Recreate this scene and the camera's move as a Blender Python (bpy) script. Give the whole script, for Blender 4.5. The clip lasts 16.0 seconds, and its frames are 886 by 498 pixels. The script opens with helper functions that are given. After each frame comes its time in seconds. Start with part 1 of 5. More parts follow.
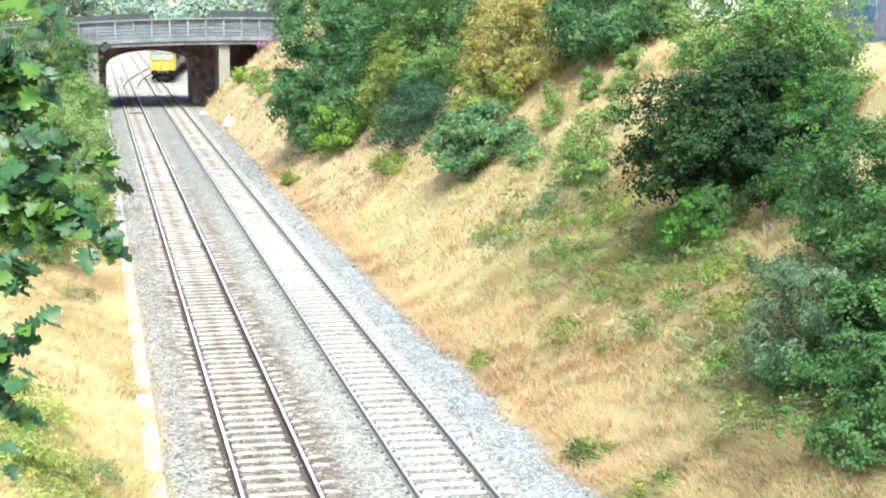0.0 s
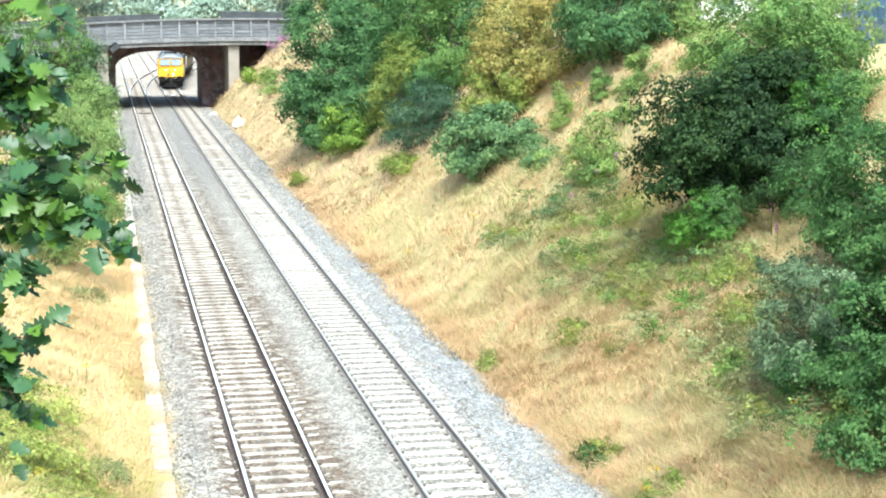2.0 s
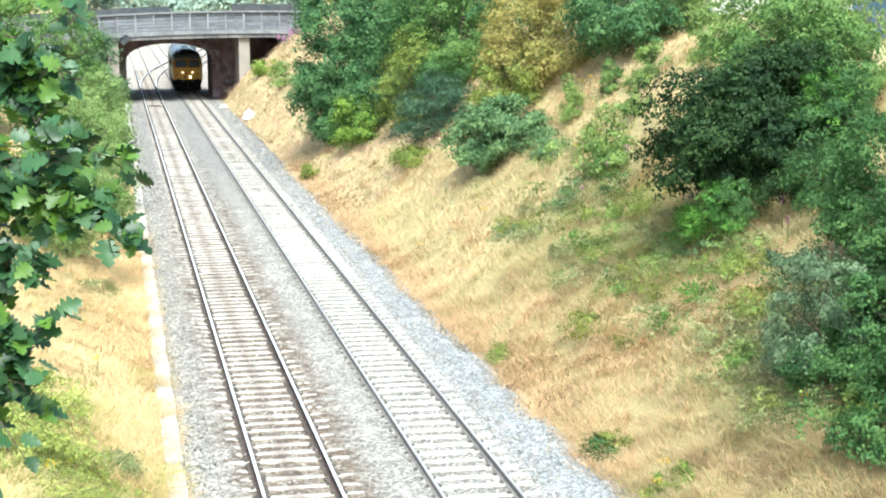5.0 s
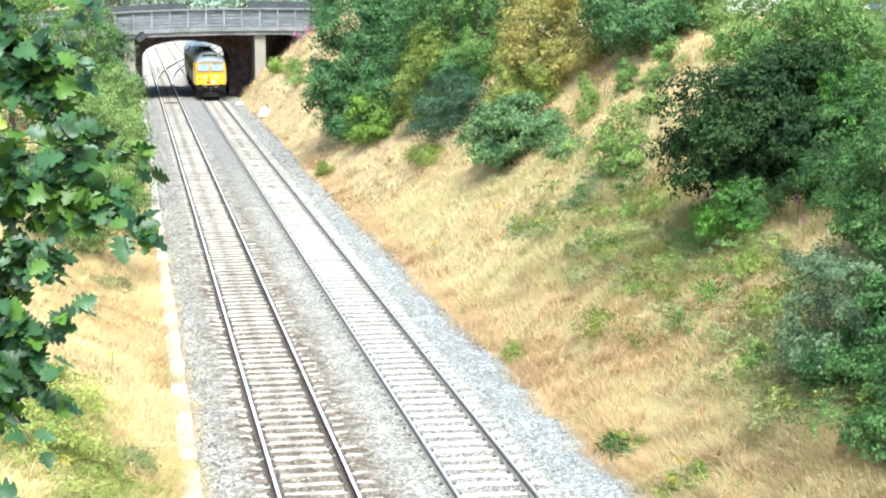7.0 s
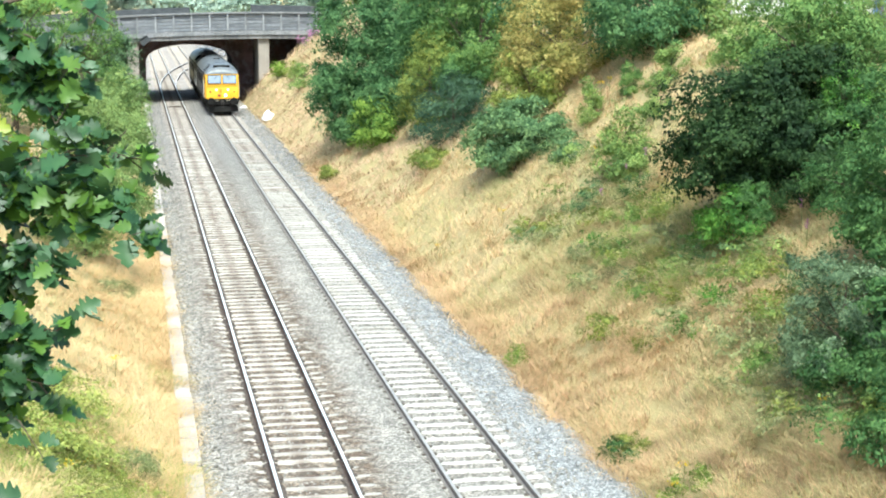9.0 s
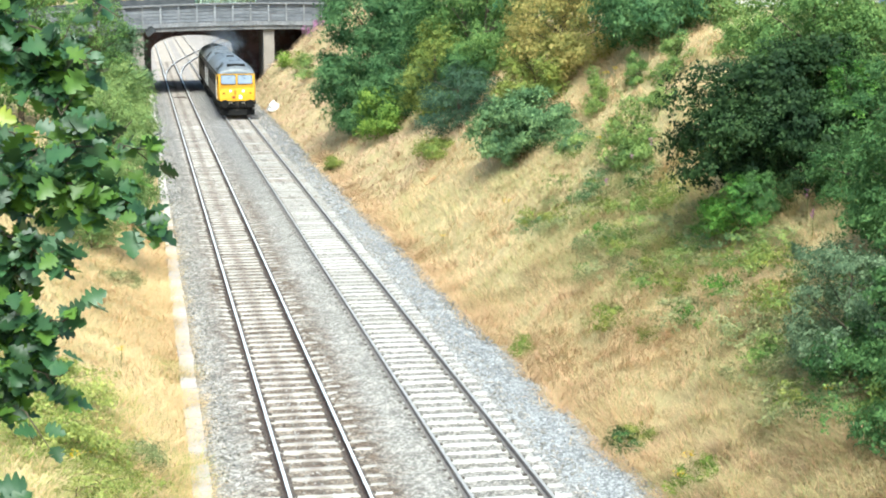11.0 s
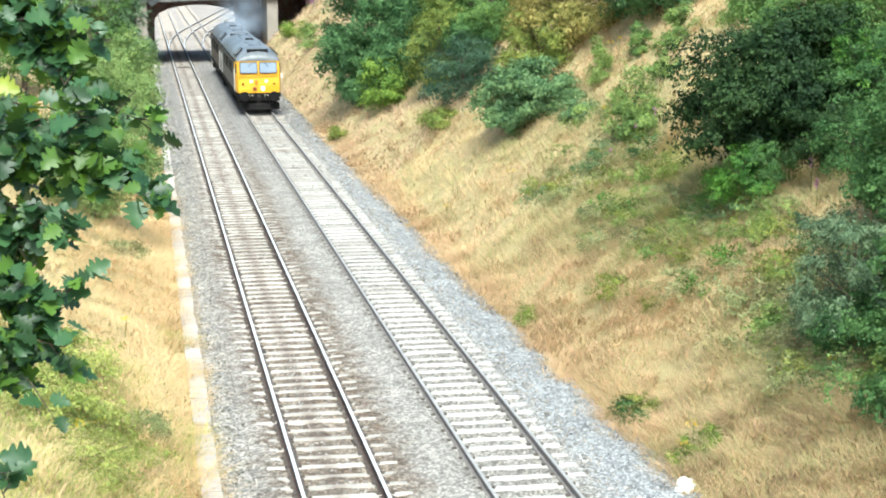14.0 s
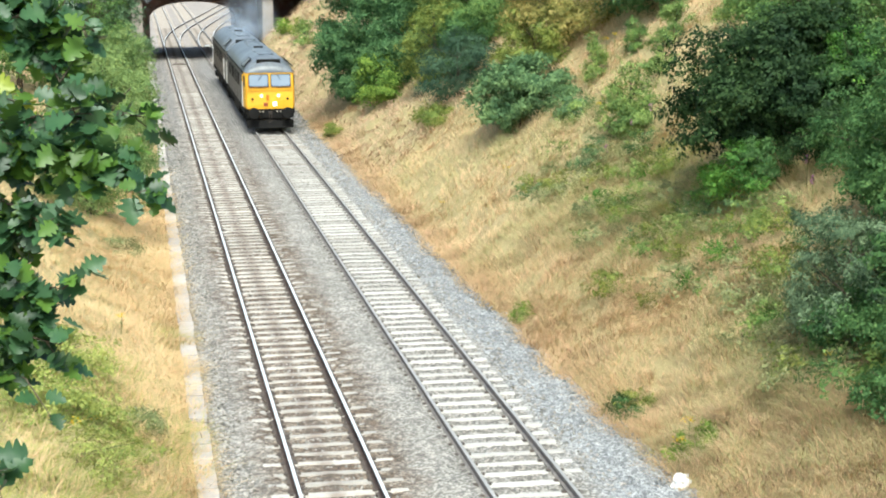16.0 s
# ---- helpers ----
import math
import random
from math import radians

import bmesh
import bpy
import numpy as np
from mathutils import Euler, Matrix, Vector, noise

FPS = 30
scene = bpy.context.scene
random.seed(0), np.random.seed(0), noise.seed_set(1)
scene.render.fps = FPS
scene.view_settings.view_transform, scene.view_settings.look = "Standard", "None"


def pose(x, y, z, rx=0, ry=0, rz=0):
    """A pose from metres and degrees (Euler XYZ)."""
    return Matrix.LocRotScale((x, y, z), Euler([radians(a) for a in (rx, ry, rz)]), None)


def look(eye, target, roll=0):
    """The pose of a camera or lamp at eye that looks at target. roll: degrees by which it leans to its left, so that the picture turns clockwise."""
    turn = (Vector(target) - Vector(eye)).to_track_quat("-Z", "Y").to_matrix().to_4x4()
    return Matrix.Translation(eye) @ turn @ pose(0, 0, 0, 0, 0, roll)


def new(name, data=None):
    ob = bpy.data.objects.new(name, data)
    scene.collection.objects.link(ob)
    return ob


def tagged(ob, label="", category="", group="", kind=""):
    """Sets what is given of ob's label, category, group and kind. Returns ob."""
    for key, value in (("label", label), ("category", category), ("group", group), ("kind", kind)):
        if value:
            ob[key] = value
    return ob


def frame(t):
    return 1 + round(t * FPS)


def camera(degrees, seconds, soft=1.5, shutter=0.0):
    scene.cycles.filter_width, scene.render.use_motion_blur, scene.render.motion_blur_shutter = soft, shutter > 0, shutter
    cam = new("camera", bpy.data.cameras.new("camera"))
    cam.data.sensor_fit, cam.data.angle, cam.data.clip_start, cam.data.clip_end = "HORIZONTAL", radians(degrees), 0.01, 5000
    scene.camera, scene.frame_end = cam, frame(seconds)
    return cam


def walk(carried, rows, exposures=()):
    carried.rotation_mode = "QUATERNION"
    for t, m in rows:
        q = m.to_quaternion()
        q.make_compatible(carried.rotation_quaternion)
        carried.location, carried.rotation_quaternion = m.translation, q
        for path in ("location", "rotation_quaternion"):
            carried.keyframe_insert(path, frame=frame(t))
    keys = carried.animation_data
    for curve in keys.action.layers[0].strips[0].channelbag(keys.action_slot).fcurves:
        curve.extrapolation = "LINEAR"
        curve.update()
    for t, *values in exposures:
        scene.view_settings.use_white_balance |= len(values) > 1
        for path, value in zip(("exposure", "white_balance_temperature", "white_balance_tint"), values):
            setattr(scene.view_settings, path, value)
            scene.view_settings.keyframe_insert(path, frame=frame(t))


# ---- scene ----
# World: x to the right of the line, y along the line away from the camera, z = 0 at the rail tops.
EYE = (0.0, 0.0, 9.67)
TRACK_L, TRACK_R = 3.35, 6.72
GAUGE = 0.7525
SPACING = 0.668
SWITCH_Y = 172.0

cam = camera(27.55, 16.0, soft=2.0)
# seconds, heading to the right, tilt down, roll
HEADINGS = [
    (0.0, 10.914, 8.132, 0.326),
    (0.5, 10.839, 8.140, 0.284),
    (1.0, 10.796, 8.115, 0.275),
    (1.5, 10.739, 8.140, 0.266),
    (2.0, 10.625, 8.105, 0.265),
    (2.5, 10.506, 8.140, 0.300),
    (3.0, 10.525, 8.181, 0.295),
    (3.5, 10.545, 8.192, 0.270),
    (4.0, 10.490, 8.234, 0.301),
    (6.5, 9.929, 8.421, 0.161),
    (7.0, 9.812, 8.405, 0.123),
    (7.5, 9.720, 8.383, 0.145),
    (8.0, 9.664, 8.321, 0.141),
    (8.5, 9.693, 8.311, 0.110),
    (9.0, 9.701, 8.284, 0.127),
    (11.5, 9.478, 8.770, 0.244),
    (12.0, 9.437, 9.002, 0.274),
    (12.5, 9.410, 9.239, 0.313),
    (13.0, 9.407, 9.338, 0.250),
    (13.5, 9.403, 9.467, 0.316),
    (14.0, 9.396, 9.536, 0.269),
    (14.5, 9.410, 9.553, 0.273),
    (15.0, 9.445, 9.614, 0.302),
    (15.5, 9.477, 9.622, 0.346),
    (16.0, 9.533, 9.647, 0.339),
]


def camera_pose(heading, tilt, roll):
    a, b = radians(heading), radians(tilt)
    way = Vector((math.sin(a) * math.cos(b), math.cos(a) * math.cos(b), -math.sin(b)))
    return look(EYE, Vector(EYE) + way * 100, -roll)


walk(cam, [(t, camera_pose(a, b, r)) for t, a, b, r in HEADINGS],
     exposures=[(0.0, 1.28, 5990, -2), (8.5, 1.28, 5990, -2), (9.0, 1.07, 6060, -3), (12.5, 1.04, 6060, -2), (14.3, 1.03, 6120, -2), (15.0, 0.87, 6200, -2), (16.0, 0.8, 6250, -1)])

# ---- light: a bright, hazy summer day ----
SUN_ELEVATION, SUN_FROM = radians(56), Vector((-0.10, -1.0))
world = bpy.data.worlds.new("sky")
scene.world = world
world.use_nodes = True
sky = world.node_tree.nodes.new("ShaderNodeTexSky")
sky.sky_type = "NISHITA"
sky.sun_disc = False
sky.sun_elevation = SUN_ELEVATION
sky.sun_rotation = math.atan2(SUN_FROM.x, SUN_FROM.y)
sky.dust_density = 3.0
world.node_tree.links.new(sky.outputs[0], world.node_tree.nodes["Background"].inputs[0])
world.node_tree.nodes["Background"].inputs[1].default_value = 0.13
sun = new("sun", bpy.data.lights.new("sun", "SUN"))
sun.data.energy, sun.data.angle, sun.data.color = 3.0, radians(24), (1.0, 0.97, 0.91)
d = SUN_FROM.normalized() * math.cos(SUN_ELEVATION)
sun.matrix_world = look((d.x * 100, d.y * 100, math.sin(SUN_ELEVATION) * 100), (0, 0, 0))


# ---- materials ----
def node(tree, kind, **values):
    n = tree.nodes.new(kind)
    for k, v in values.items():
        n.inputs[k.replace("_", " ")].default_value = v
    return n


def mat(name, a, b, scale=3.0, rough=0.8, metal=0.0, fine=40.0, bump=0.2, island=0.0, c=None, translucent=0.0, spec=0.4, random_tone=0.0, contrast=(0.35, 0.65), stretch=(1, 1, 1)):
    """Two colours mixed by a broad noise, a third by fine noise, with fine relief; island: how far each loose piece varies."""
    m = bpy.data.materials.new(name)
    m.use_nodes = True
    t = m.node_tree
    out, p = t.nodes["Material Output"], t.nodes["Principled BSDF"]
    co = t.nodes.new("ShaderNodeTexCoord")
    mp = node(t, "ShaderNodeMapping", Scale=stretch)
    t.links.new(co.outputs["Object"], mp.inputs[0])
    info = t.nodes.new("ShaderNodeObjectInfo")
    shift = t.nodes.new("ShaderNodeVectorMath")
    shift.operation = "MULTIPLY_ADD"
    t.links.new(info.outputs["Random"], shift.inputs[0])
    shift.inputs[1].default_value = (37.0, 51.0, 23.0)
    t.links.new(mp.outputs[0], shift.inputs[2])
    big = node(t, "ShaderNodeTexNoise", Scale=scale, Detail=5.0, Roughness=0.6)
    small = node(t, "ShaderNodeTexNoise", Scale=fine, Detail=3.0, Roughness=0.6)
    for n in (big, small):
        t.links.new(shift.outputs[0], n.inputs["Vector"])
    ramp = t.nodes.new("ShaderNodeMapRange")
    ramp.inputs["From Min"].default_value, ramp.inputs["From Max"].default_value = contrast
    t.links.new(big.outputs[0], ramp.inputs[0])
    mix = t.nodes.new("ShaderNodeMix")
    mix.data_type = "RGBA"
    mix.inputs["A"].default_value, mix.inputs["B"].default_value = (*a, 1), (*b, 1)
    mix.inputs[6].default_value, mix.inputs[7].default_value = (*a, 1), (*b, 1)
    t.links.new(ramp.outputs[0], mix.inputs[0])
    colour = mix.outputs[2]
    if c:
        ramp2 = t.nodes.new("ShaderNodeMapRange")
        ramp2.inputs["From Min"].default_value, ramp2.inputs["From Max"].default_value = 0.48, 0.72
        t.links.new(small.outputs[0], ramp2.inputs[0])
        mix2 = t.nodes.new("ShaderNodeMix")
        mix2.data_type = "RGBA"
        mix2.inputs[7].default_value = (*c, 1)
        t.links.new(colour, mix2.inputs[6])
        t.links.new(ramp2.outputs[0], mix2.inputs[0])
        colour = mix2.outputs[2]
    tone = None
    if island or random_tone:
        src = info.outputs["Random"]
        if island:
            src = t.nodes.new("ShaderNodeNewGeometry").outputs["Random Per Island"]
        amount = island or random_tone
        tone = t.nodes.new("ShaderNodeMapRange")
        tone.inputs["To Min"].default_value, tone.inputs["To Max"].default_value = 1 - amount, 1 + amount
        t.links.new(src, tone.inputs[0])
        hsv = t.nodes.new("ShaderNodeHueSaturation")
        t.links.new(tone.outputs[0], hsv.inputs["Value"])
        t.links.new(colour, hsv.inputs["Color"])
        if island:
            hue = t.nodes.new("ShaderNodeMapRange")
            hue.inputs["To Min"].default_value, hue.inputs["To Max"].default_value = 0.5 + 0.018, 0.5 - 0.022
            t.links.new(src, hue.inputs[0])
            t.links.new(hue.outputs[0], hsv.inputs["Hue"])
        colour = hsv.outputs[0]
    t.links.new(colour, p.inputs["Base Color"])
    p.inputs["Roughness"].default_value, p.inputs["Metallic"].default_value = rough, metal
    p.inputs["Specular IOR Level"].default_value = spec
    if bump:
        b_ = node(t, "ShaderNodeBump", Strength=bump, Distance=0.02)
        t.links.new(small.outputs[0], b_.inputs["Height"])
        t.links.new(b_.outputs[0], p.inputs["Normal"])
    if translucent:
        tr = t.nodes.new("ShaderNodeBsdfTranslucent")
        t.links.new(colour, tr.inputs[0])
        ms = t.nodes.new("ShaderNodeMixShader")
        ms.inputs[0].default_value = translucent
        t.links.new(p.outputs[0], ms.inputs[1])
        t.links.new(tr.outputs[0], ms.inputs[2])
        t.links.new(ms.outputs[0], out.inputs[0])
    return m


def foliage(name, a, b, tone=0.32, rough=0.65, spec=0.18):
    return mat(name, a, b, scale=0.9, fine=9.0, rough=rough, bump=0.0, island=tone, translucent=0.28, spec=spec)


M_SOIL = mat("dry_soil", (0.46, 0.36, 0.19), (0.37, 0.32, 0.155), 0.45, 0.95, fine=22, bump=1.0, c=(0.33, 0.25, 0.13))


def ballast_material():
    """Broken stone in cells of about 6 cm: rust-stained round the worn line, blue-grey on the shoulder."""
    m = bpy.data.materials.new("ballast_stone")
    m.use_nodes = True
    t = m.node_tree
    p = t.nodes["Principled BSDF"]
    co = t.nodes.new("ShaderNodeTexCoord")
    cells = node(t, "ShaderNodeTexVoronoi", Scale=17.0)
    edge = node(t, "ShaderNodeTexVoronoi", Scale=17.0)
    edge.feature = "DISTANCE_TO_EDGE"
    broad = node(t, "ShaderNodeTexNoise", Scale=0.7, Detail=4.0)
    mid = node(t, "ShaderNodeTexNoise", Scale=3.0, Detail=4.0)
    for n in (cells, edge, broad, mid):
        t.links.new(co.outputs["Object"], n.inputs["Vector"])
    sep = t.nodes.new("ShaderNodeSeparateXYZ")
    t.links.new(co.outputs["Object"], sep.inputs[0])

    def maths(op, a, b):
        n = t.nodes.new("ShaderNodeMath")
        n.operation = op
        for k, v in enumerate((a, b)):
            if isinstance(v, (int, float)):
                n.inputs[k].default_value = v
            else:
                t.links.new(v, n.inputs[k])
        return n.outputs[0]

    def ramp(v, lo, hi, a=0.0, b=1.0):
        n = t.nodes.new("ShaderNodeMapRange")
        n.interpolation_type = "SMOOTHSTEP"
        for k, x in zip(("From Min", "From Max", "To Min", "To Max"), (lo, hi, a, b)):
            n.inputs[k].default_value = x
        t.links.new(v, n.inputs[0])
        return n.outputs[0]

    def mixed(f, a, b):
        n = t.nodes.new("ShaderNodeMix")
        n.data_type = "RGBA"
        t.links.new(f, n.inputs[0])
        for k, v in ((6, a), (7, b)):
            if isinstance(v, tuple):
                n.inputs[k].default_value = (*v, 1)
            else:
                t.links.new(v, n.inputs[k])
        return n.outputs[2]

    wobble = maths("MULTIPLY", maths("SUBTRACT", mid.outputs[0], 0.5), 1.4)
    off_line = maths("ADD", maths("ABSOLUTE", maths("SUBTRACT", sep.outputs[0], TRACK_L + 0.1), 0), wobble)
    near_line = ramp(off_line, 0.85, 1.95, 1.0, 0.0)
    right = ramp(maths("ADD", sep.outputs[0], wobble), 7.6, 8.5)
    grey = mixed(ramp(broad.outputs[0], 0.35, 0.65), (0.545, 0.505, 0.455), (0.44, 0.41, 0.365))
    brown = mixed(ramp(mid.outputs[0], 0.35, 0.65), (0.20, 0.142, 0.10), (0.38, 0.31, 0.24))
    dusty = mixed(ramp(mid.outputs[0], 0.35, 0.65), (0.33, 0.30, 0.26), (0.45, 0.42, 0.375))
    by_right = ramp(maths("ADD", maths("ABSOLUTE", maths("SUBTRACT", sep.outputs[0], TRACK_R), 0), wobble), 0.6, 1.3, 1.0, 0.0)
    blue = mixed(ramp(broad.outputs[0], 0.35, 0.65), (0.425, 0.432, 0.436), (0.50, 0.505, 0.508))
    base = mixed(right, mixed(near_line, mixed(by_right, grey, dusty), brown), blue)
    grimy = ramp(maths("ADD", sep.outputs[1], maths("MULTIPLY", wobble, 14.0)), 66, 112, 0.0, 0.75)
    base = mixed(grimy, base, mixed(ramp(mid.outputs[0], 0.35, 0.65), (0.26, 0.245, 0.235), (0.35, 0.335, 0.32)))
    tone = t.nodes.new("ShaderNodeHueSaturation")
    bw = t.nodes.new("ShaderNodeRGBToBW")
    t.links.new(cells.outputs["Color"], bw.inputs[0])
    # crevice shade between the stones: colour darkened towards the cell edges
    t.links.new(maths("MULTIPLY", ramp(bw.outputs[0], 0.2, 0.8, 0.55, 1.35), ramp(edge.outputs["Distance"], 0.0, 0.12, 0.45, 1.0)), tone.inputs["Value"])
    t.links.new(base, tone.inputs["Color"])
    t.links.new(tone.outputs[0], p.inputs["Base Color"])
    p.inputs["Roughness"].default_value = 0.92
    bump = node(t, "ShaderNodeBump", Strength=0.8, Distance=0.03)
    t.links.new(maths("ADD", ramp(edge.outputs["Distance"], 0.0, 0.3), bw.outputs[0]), bump.inputs["Height"])
    t.links.new(bump.outputs[0], p.inputs["Normal"])
    return m


M_BALLAST = ballast_material()
M_OLD_BALLAST = mat("old_dirty_ballast", (0.36, 0.31, 0.275), (0.26, 0.225, 0.20), 0.35, 0.92, fine=9, bump=0.6, c=(0.48, 0.44, 0.40))
M_SHOULDER = M_RUSTY_BALLAST = M_BALLAST
M_STONE = mat("loose_stone", (0.36, 0.335, 0.30), (0.26, 0.24, 0.21), 3, 0.9, fine=30, bump=0.3, island=0.4)
M_SLEEPER = mat("weathered_concrete_sleeper", (0.55, 0.515, 0.47), (0.46, 0.425, 0.38), 2.0, 0.9, fine=30, bump=0.3, c=(0.36, 0.32, 0.275), random_tone=0.15)
M_SLEEPER_DARK = mat("brown_stained_sleeper", (0.37, 0.325, 0.285), (0.28, 0.245, 0.215), 2.0, 0.9, fine=30, bump=0.3, c=(0.44, 0.40, 0.36), random_tone=0.15)
M_SLEEPER_WORN = mat("dusty_concrete_sleeper", (0.46, 0.44, 0.41), (0.39, 0.37, 0.34), 2.0, 0.9, fine=30, bump=0.3, c=(0.34, 0.31, 0.28), random_tone=0.14)
M_SLEEPER_PALE = mat("pale_concrete_sleeper", (0.56, 0.54, 0.51), (0.48, 0.46, 0.43), 2.0, 0.9, fine=30, bump=0.3, c=(0.48, 0.45, 0.40), random_tone=0.12)


def oil_streak(m, centre, colour):
    """A ragged dark drip line of oil along the middle of the worn line."""
    t = m.node_tree
    p = t.nodes["Principled BSDF"]
    old = p.inputs["Base Color"].links[0].from_socket
    co = t.nodes.new("ShaderNodeTexCoord")
    sep = t.nodes.new("ShaderNodeSeparateXYZ")
    t.links.new(co.outputs["Object"], sep.inputs[0])
    blot = node(t, "ShaderNodeTexNoise", Scale=5.0, Detail=3.0)
    t.links.new(co.outputs["Object"], blot.inputs["Vector"])
    shift = t.nodes.new("ShaderNodeMath")
    shift.operation = "SUBTRACT"
    shift.inputs[1].default_value = centre
    t.links.new(sep.outputs[0], shift.inputs[0])
    off = t.nodes.new("ShaderNodeMath")
    off.operation = "ABSOLUTE"
    t.links.new(shift.outputs[0], off.inputs[0])
    ragged = t.nodes.new("ShaderNodeMath")
    ragged.operation = "MULTIPLY_ADD"
    ragged.inputs[1].default_value = 0.35
    t.links.new(blot.outputs[0], ragged.inputs[0])
    t.links.new(off.outputs[0], ragged.inputs[2])
    fade = t.nodes.new("ShaderNodeMapRange")
    for k, v in zip(("From Min", "From Max", "To Min", "To Max"), (0.2, 0.42, 0.75, 0.0)):
        fade.inputs[k].default_value = v
    t.links.new(ragged.outputs[0], fade.inputs[0])
    mix = t.nodes.new("ShaderNodeMix")
    mix.data_type = "RGBA"
    t.links.new(fade.outputs[0], mix.inputs[0])
    t.links.new(old, mix.inputs[6])
    mix.inputs[7].default_value = (*colour, 1)
    t.links.new(mix.outputs[2], p.inputs["Base Color"])


oil_streak(M_SLEEPER, -0.08, (0.25, 0.20, 0.165))
oil_streak(M_SLEEPER_DARK, -0.08, (0.16, 0.13, 0.11))
oil_streak(M_BALLAST, 3.27, (0.13, 0.10, 0.08))
M_RUST = mat("rail_rust", (0.050, 0.036, 0.034), (0.085, 0.06, 0.052), 4, 0.85, fine=40, bump=0.3, spec=0.2)
M_RAILTOP = mat("polished_rail_steel", (0.90, 0.90, 0.89), (0.84, 0.84, 0.83), 2, 0.42, metal=0.3, fine=60, bump=0.02)
M_GRIME = mat("rail_grime", (0.085, 0.066, 0.058), (0.14, 0.115, 0.10), 2.0, 0.9, fine=16, bump=0.6, c=(0.15, 0.125, 0.105), spec=0.2)
M_DULL_RUST = mat("dusty_rail_rust", (0.20, 0.18, 0.17), (0.27, 0.245, 0.23), 4, 0.85, fine=40, bump=0.3, spec=0.2)
M_DULLTOP = mat("dull_rail_steel", (0.50, 0.48, 0.46), (0.40, 0.38, 0.36), 2, 0.5, metal=0.3, fine=60, bump=0.05)
M_CLIP = mat("dark_clip_iron", (0.10, 0.085, 0.075), (0.14, 0.11, 0.09), 5, 0.8, metal=0.3)
M_TROUGH = mat("pale_concrete_trough", (0.52, 0.475, 0.445), (0.43, 0.39, 0.365), 1.5, 0.9, fine=25, bump=0.3, c=(0.40, 0.35, 0.28), random_tone=0.1)
M_CONCRETE = mat("grey_bridge_concrete", (0.28, 0.28, 0.29), (0.17, 0.172, 0.18), 0.8, 0.85, fine=6, bump=0.3, c=(0.14, 0.14, 0.145))
M_PANEL = mat("dark_parapet_panel", (0.225, 0.235, 0.255), (0.145, 0.152, 0.168), 1.2, 0.85, fine=6, bump=0.3, random_tone=0.2)
M_STAINED = mat("water_stained_concrete", (0.235, 0.225, 0.22), (0.13, 0.128, 0.13), 0.6, 0.88, fine=4, bump=0.3, c=(0.09, 0.09, 0.095), stretch=(1, 1, 0.3))
M_POST = mat("weathered_parapet_post", (0.30, 0.305, 0.315), (0.21, 0.215, 0.225), 1.5, 0.85, fine=8, bump=0.3, random_tone=0.15)
M_PIER = mat("buff_pier_concrete", (0.34, 0.30, 0.26), (0.27, 0.24, 0.21), 0.9, 0.85, fine=8, bump=0.3)
M_BRICK = mat("sooty_brick", (0.17, 0.115, 0.115), (0.36, 0.24, 0.23), 0.7, 0.9, fine=1.7, bump=0.6, c=(0.46, 0.42, 0.44), contrast=(0.4, 0.6))
M_DARKSTEEL = mat("dark_steel", (0.05, 0.055, 0.06), (0.09, 0.095, 0.10), 2, 0.6, metal=0.3, fine=20)
M_BARK = mat("bark", (0.12, 0.09, 0.065), (0.07, 0.055, 0.04), 5, 0.95, fine=40, bump=0.8)


# ---- building blocks ----
def mesh(name, verts, faces, smooth=False):
    me = bpy.data.meshes.new(name)
    me.from_pydata([tuple(v) for v in verts], [], [tuple(f) for f in faces])
    if smooth:
        me.shade_smooth()
    return me


def part(name, data, material, parent=None, label=""):
    if isinstance(data, bmesh.types.BMesh):
        me = bpy.data.meshes.new(name)
        bmesh.ops.recalc_face_normals(data, faces=data.faces)
        data.to_mesh(me)
        data.free()
        data = me
    if material and not data.materials:
        data.materials.append(material)
    ob = new(name, data)
    if parent:
        ob.parent = parent
    if label:
        tagged(ob, label)
    return ob


def thing(name, label, category, at=(0, 0, 0), group="", kind="", rz=0):
    ob = new(name)
    ob.empty_display_size = 0.3
    ob.matrix_basis = pose(*at, 0, 0, rz)
    return tagged(ob, label, category, group, kind)


def box(bm, x0, x1, y0, y1, z0, z1, bevel=0.0):
    made = bmesh.ops.create_cube(bm, size=1.0, matrix=Matrix.LocRotScale(((x0 + x1) / 2, (y0 + y1) / 2, (z0 + z1) / 2), None, (x1 - x0, y1 - y0, z1 - z0)))
    if bevel:
        edges = {e for v in made["verts"] for e in v.link_edges}
        bmesh.ops.bevel(bm, geom=list(edges), offset=bevel, segments=2, affect="EDGES", profile=0.6)
    return bm


def boxed(x0, x1, y0, y1, z0, z1, bevel=0.0):
    return box(bmesh.new(), x0, x1, y0, y1, z0, z1, bevel)


def rod(bm, a, b, r0, r1=None, n=8):
    a, b = Vector(a), Vector(b)
    m = Matrix.Translation((a + b) / 2) @ (b - a).to_track_quat("Z", "Y").to_matrix().to_4x4()
    bmesh.ops.create_cone(bm, cap_ends=True, segments=n, radius1=r0, radius2=r0 if r1 is None else r1, depth=(b - a).length, matrix=m)
    return bm


# ---- lie of the land ----
def ramp_max(a, b, k):
    h = np.clip(0.5 + 0.5 * (a - b) / k, 0, 1)
    return b * (1 - h) + a * h + k * h * (1 - h)


def branch_x(y):
    """How far the diverging lines have swung to the right at y."""
    u = np.maximum(0.0, np.asarray(y, float) - SWITCH_Y)
    return np.where(u < 50, u * u / 900, 2500 / 900 + (u - 50) / 9)


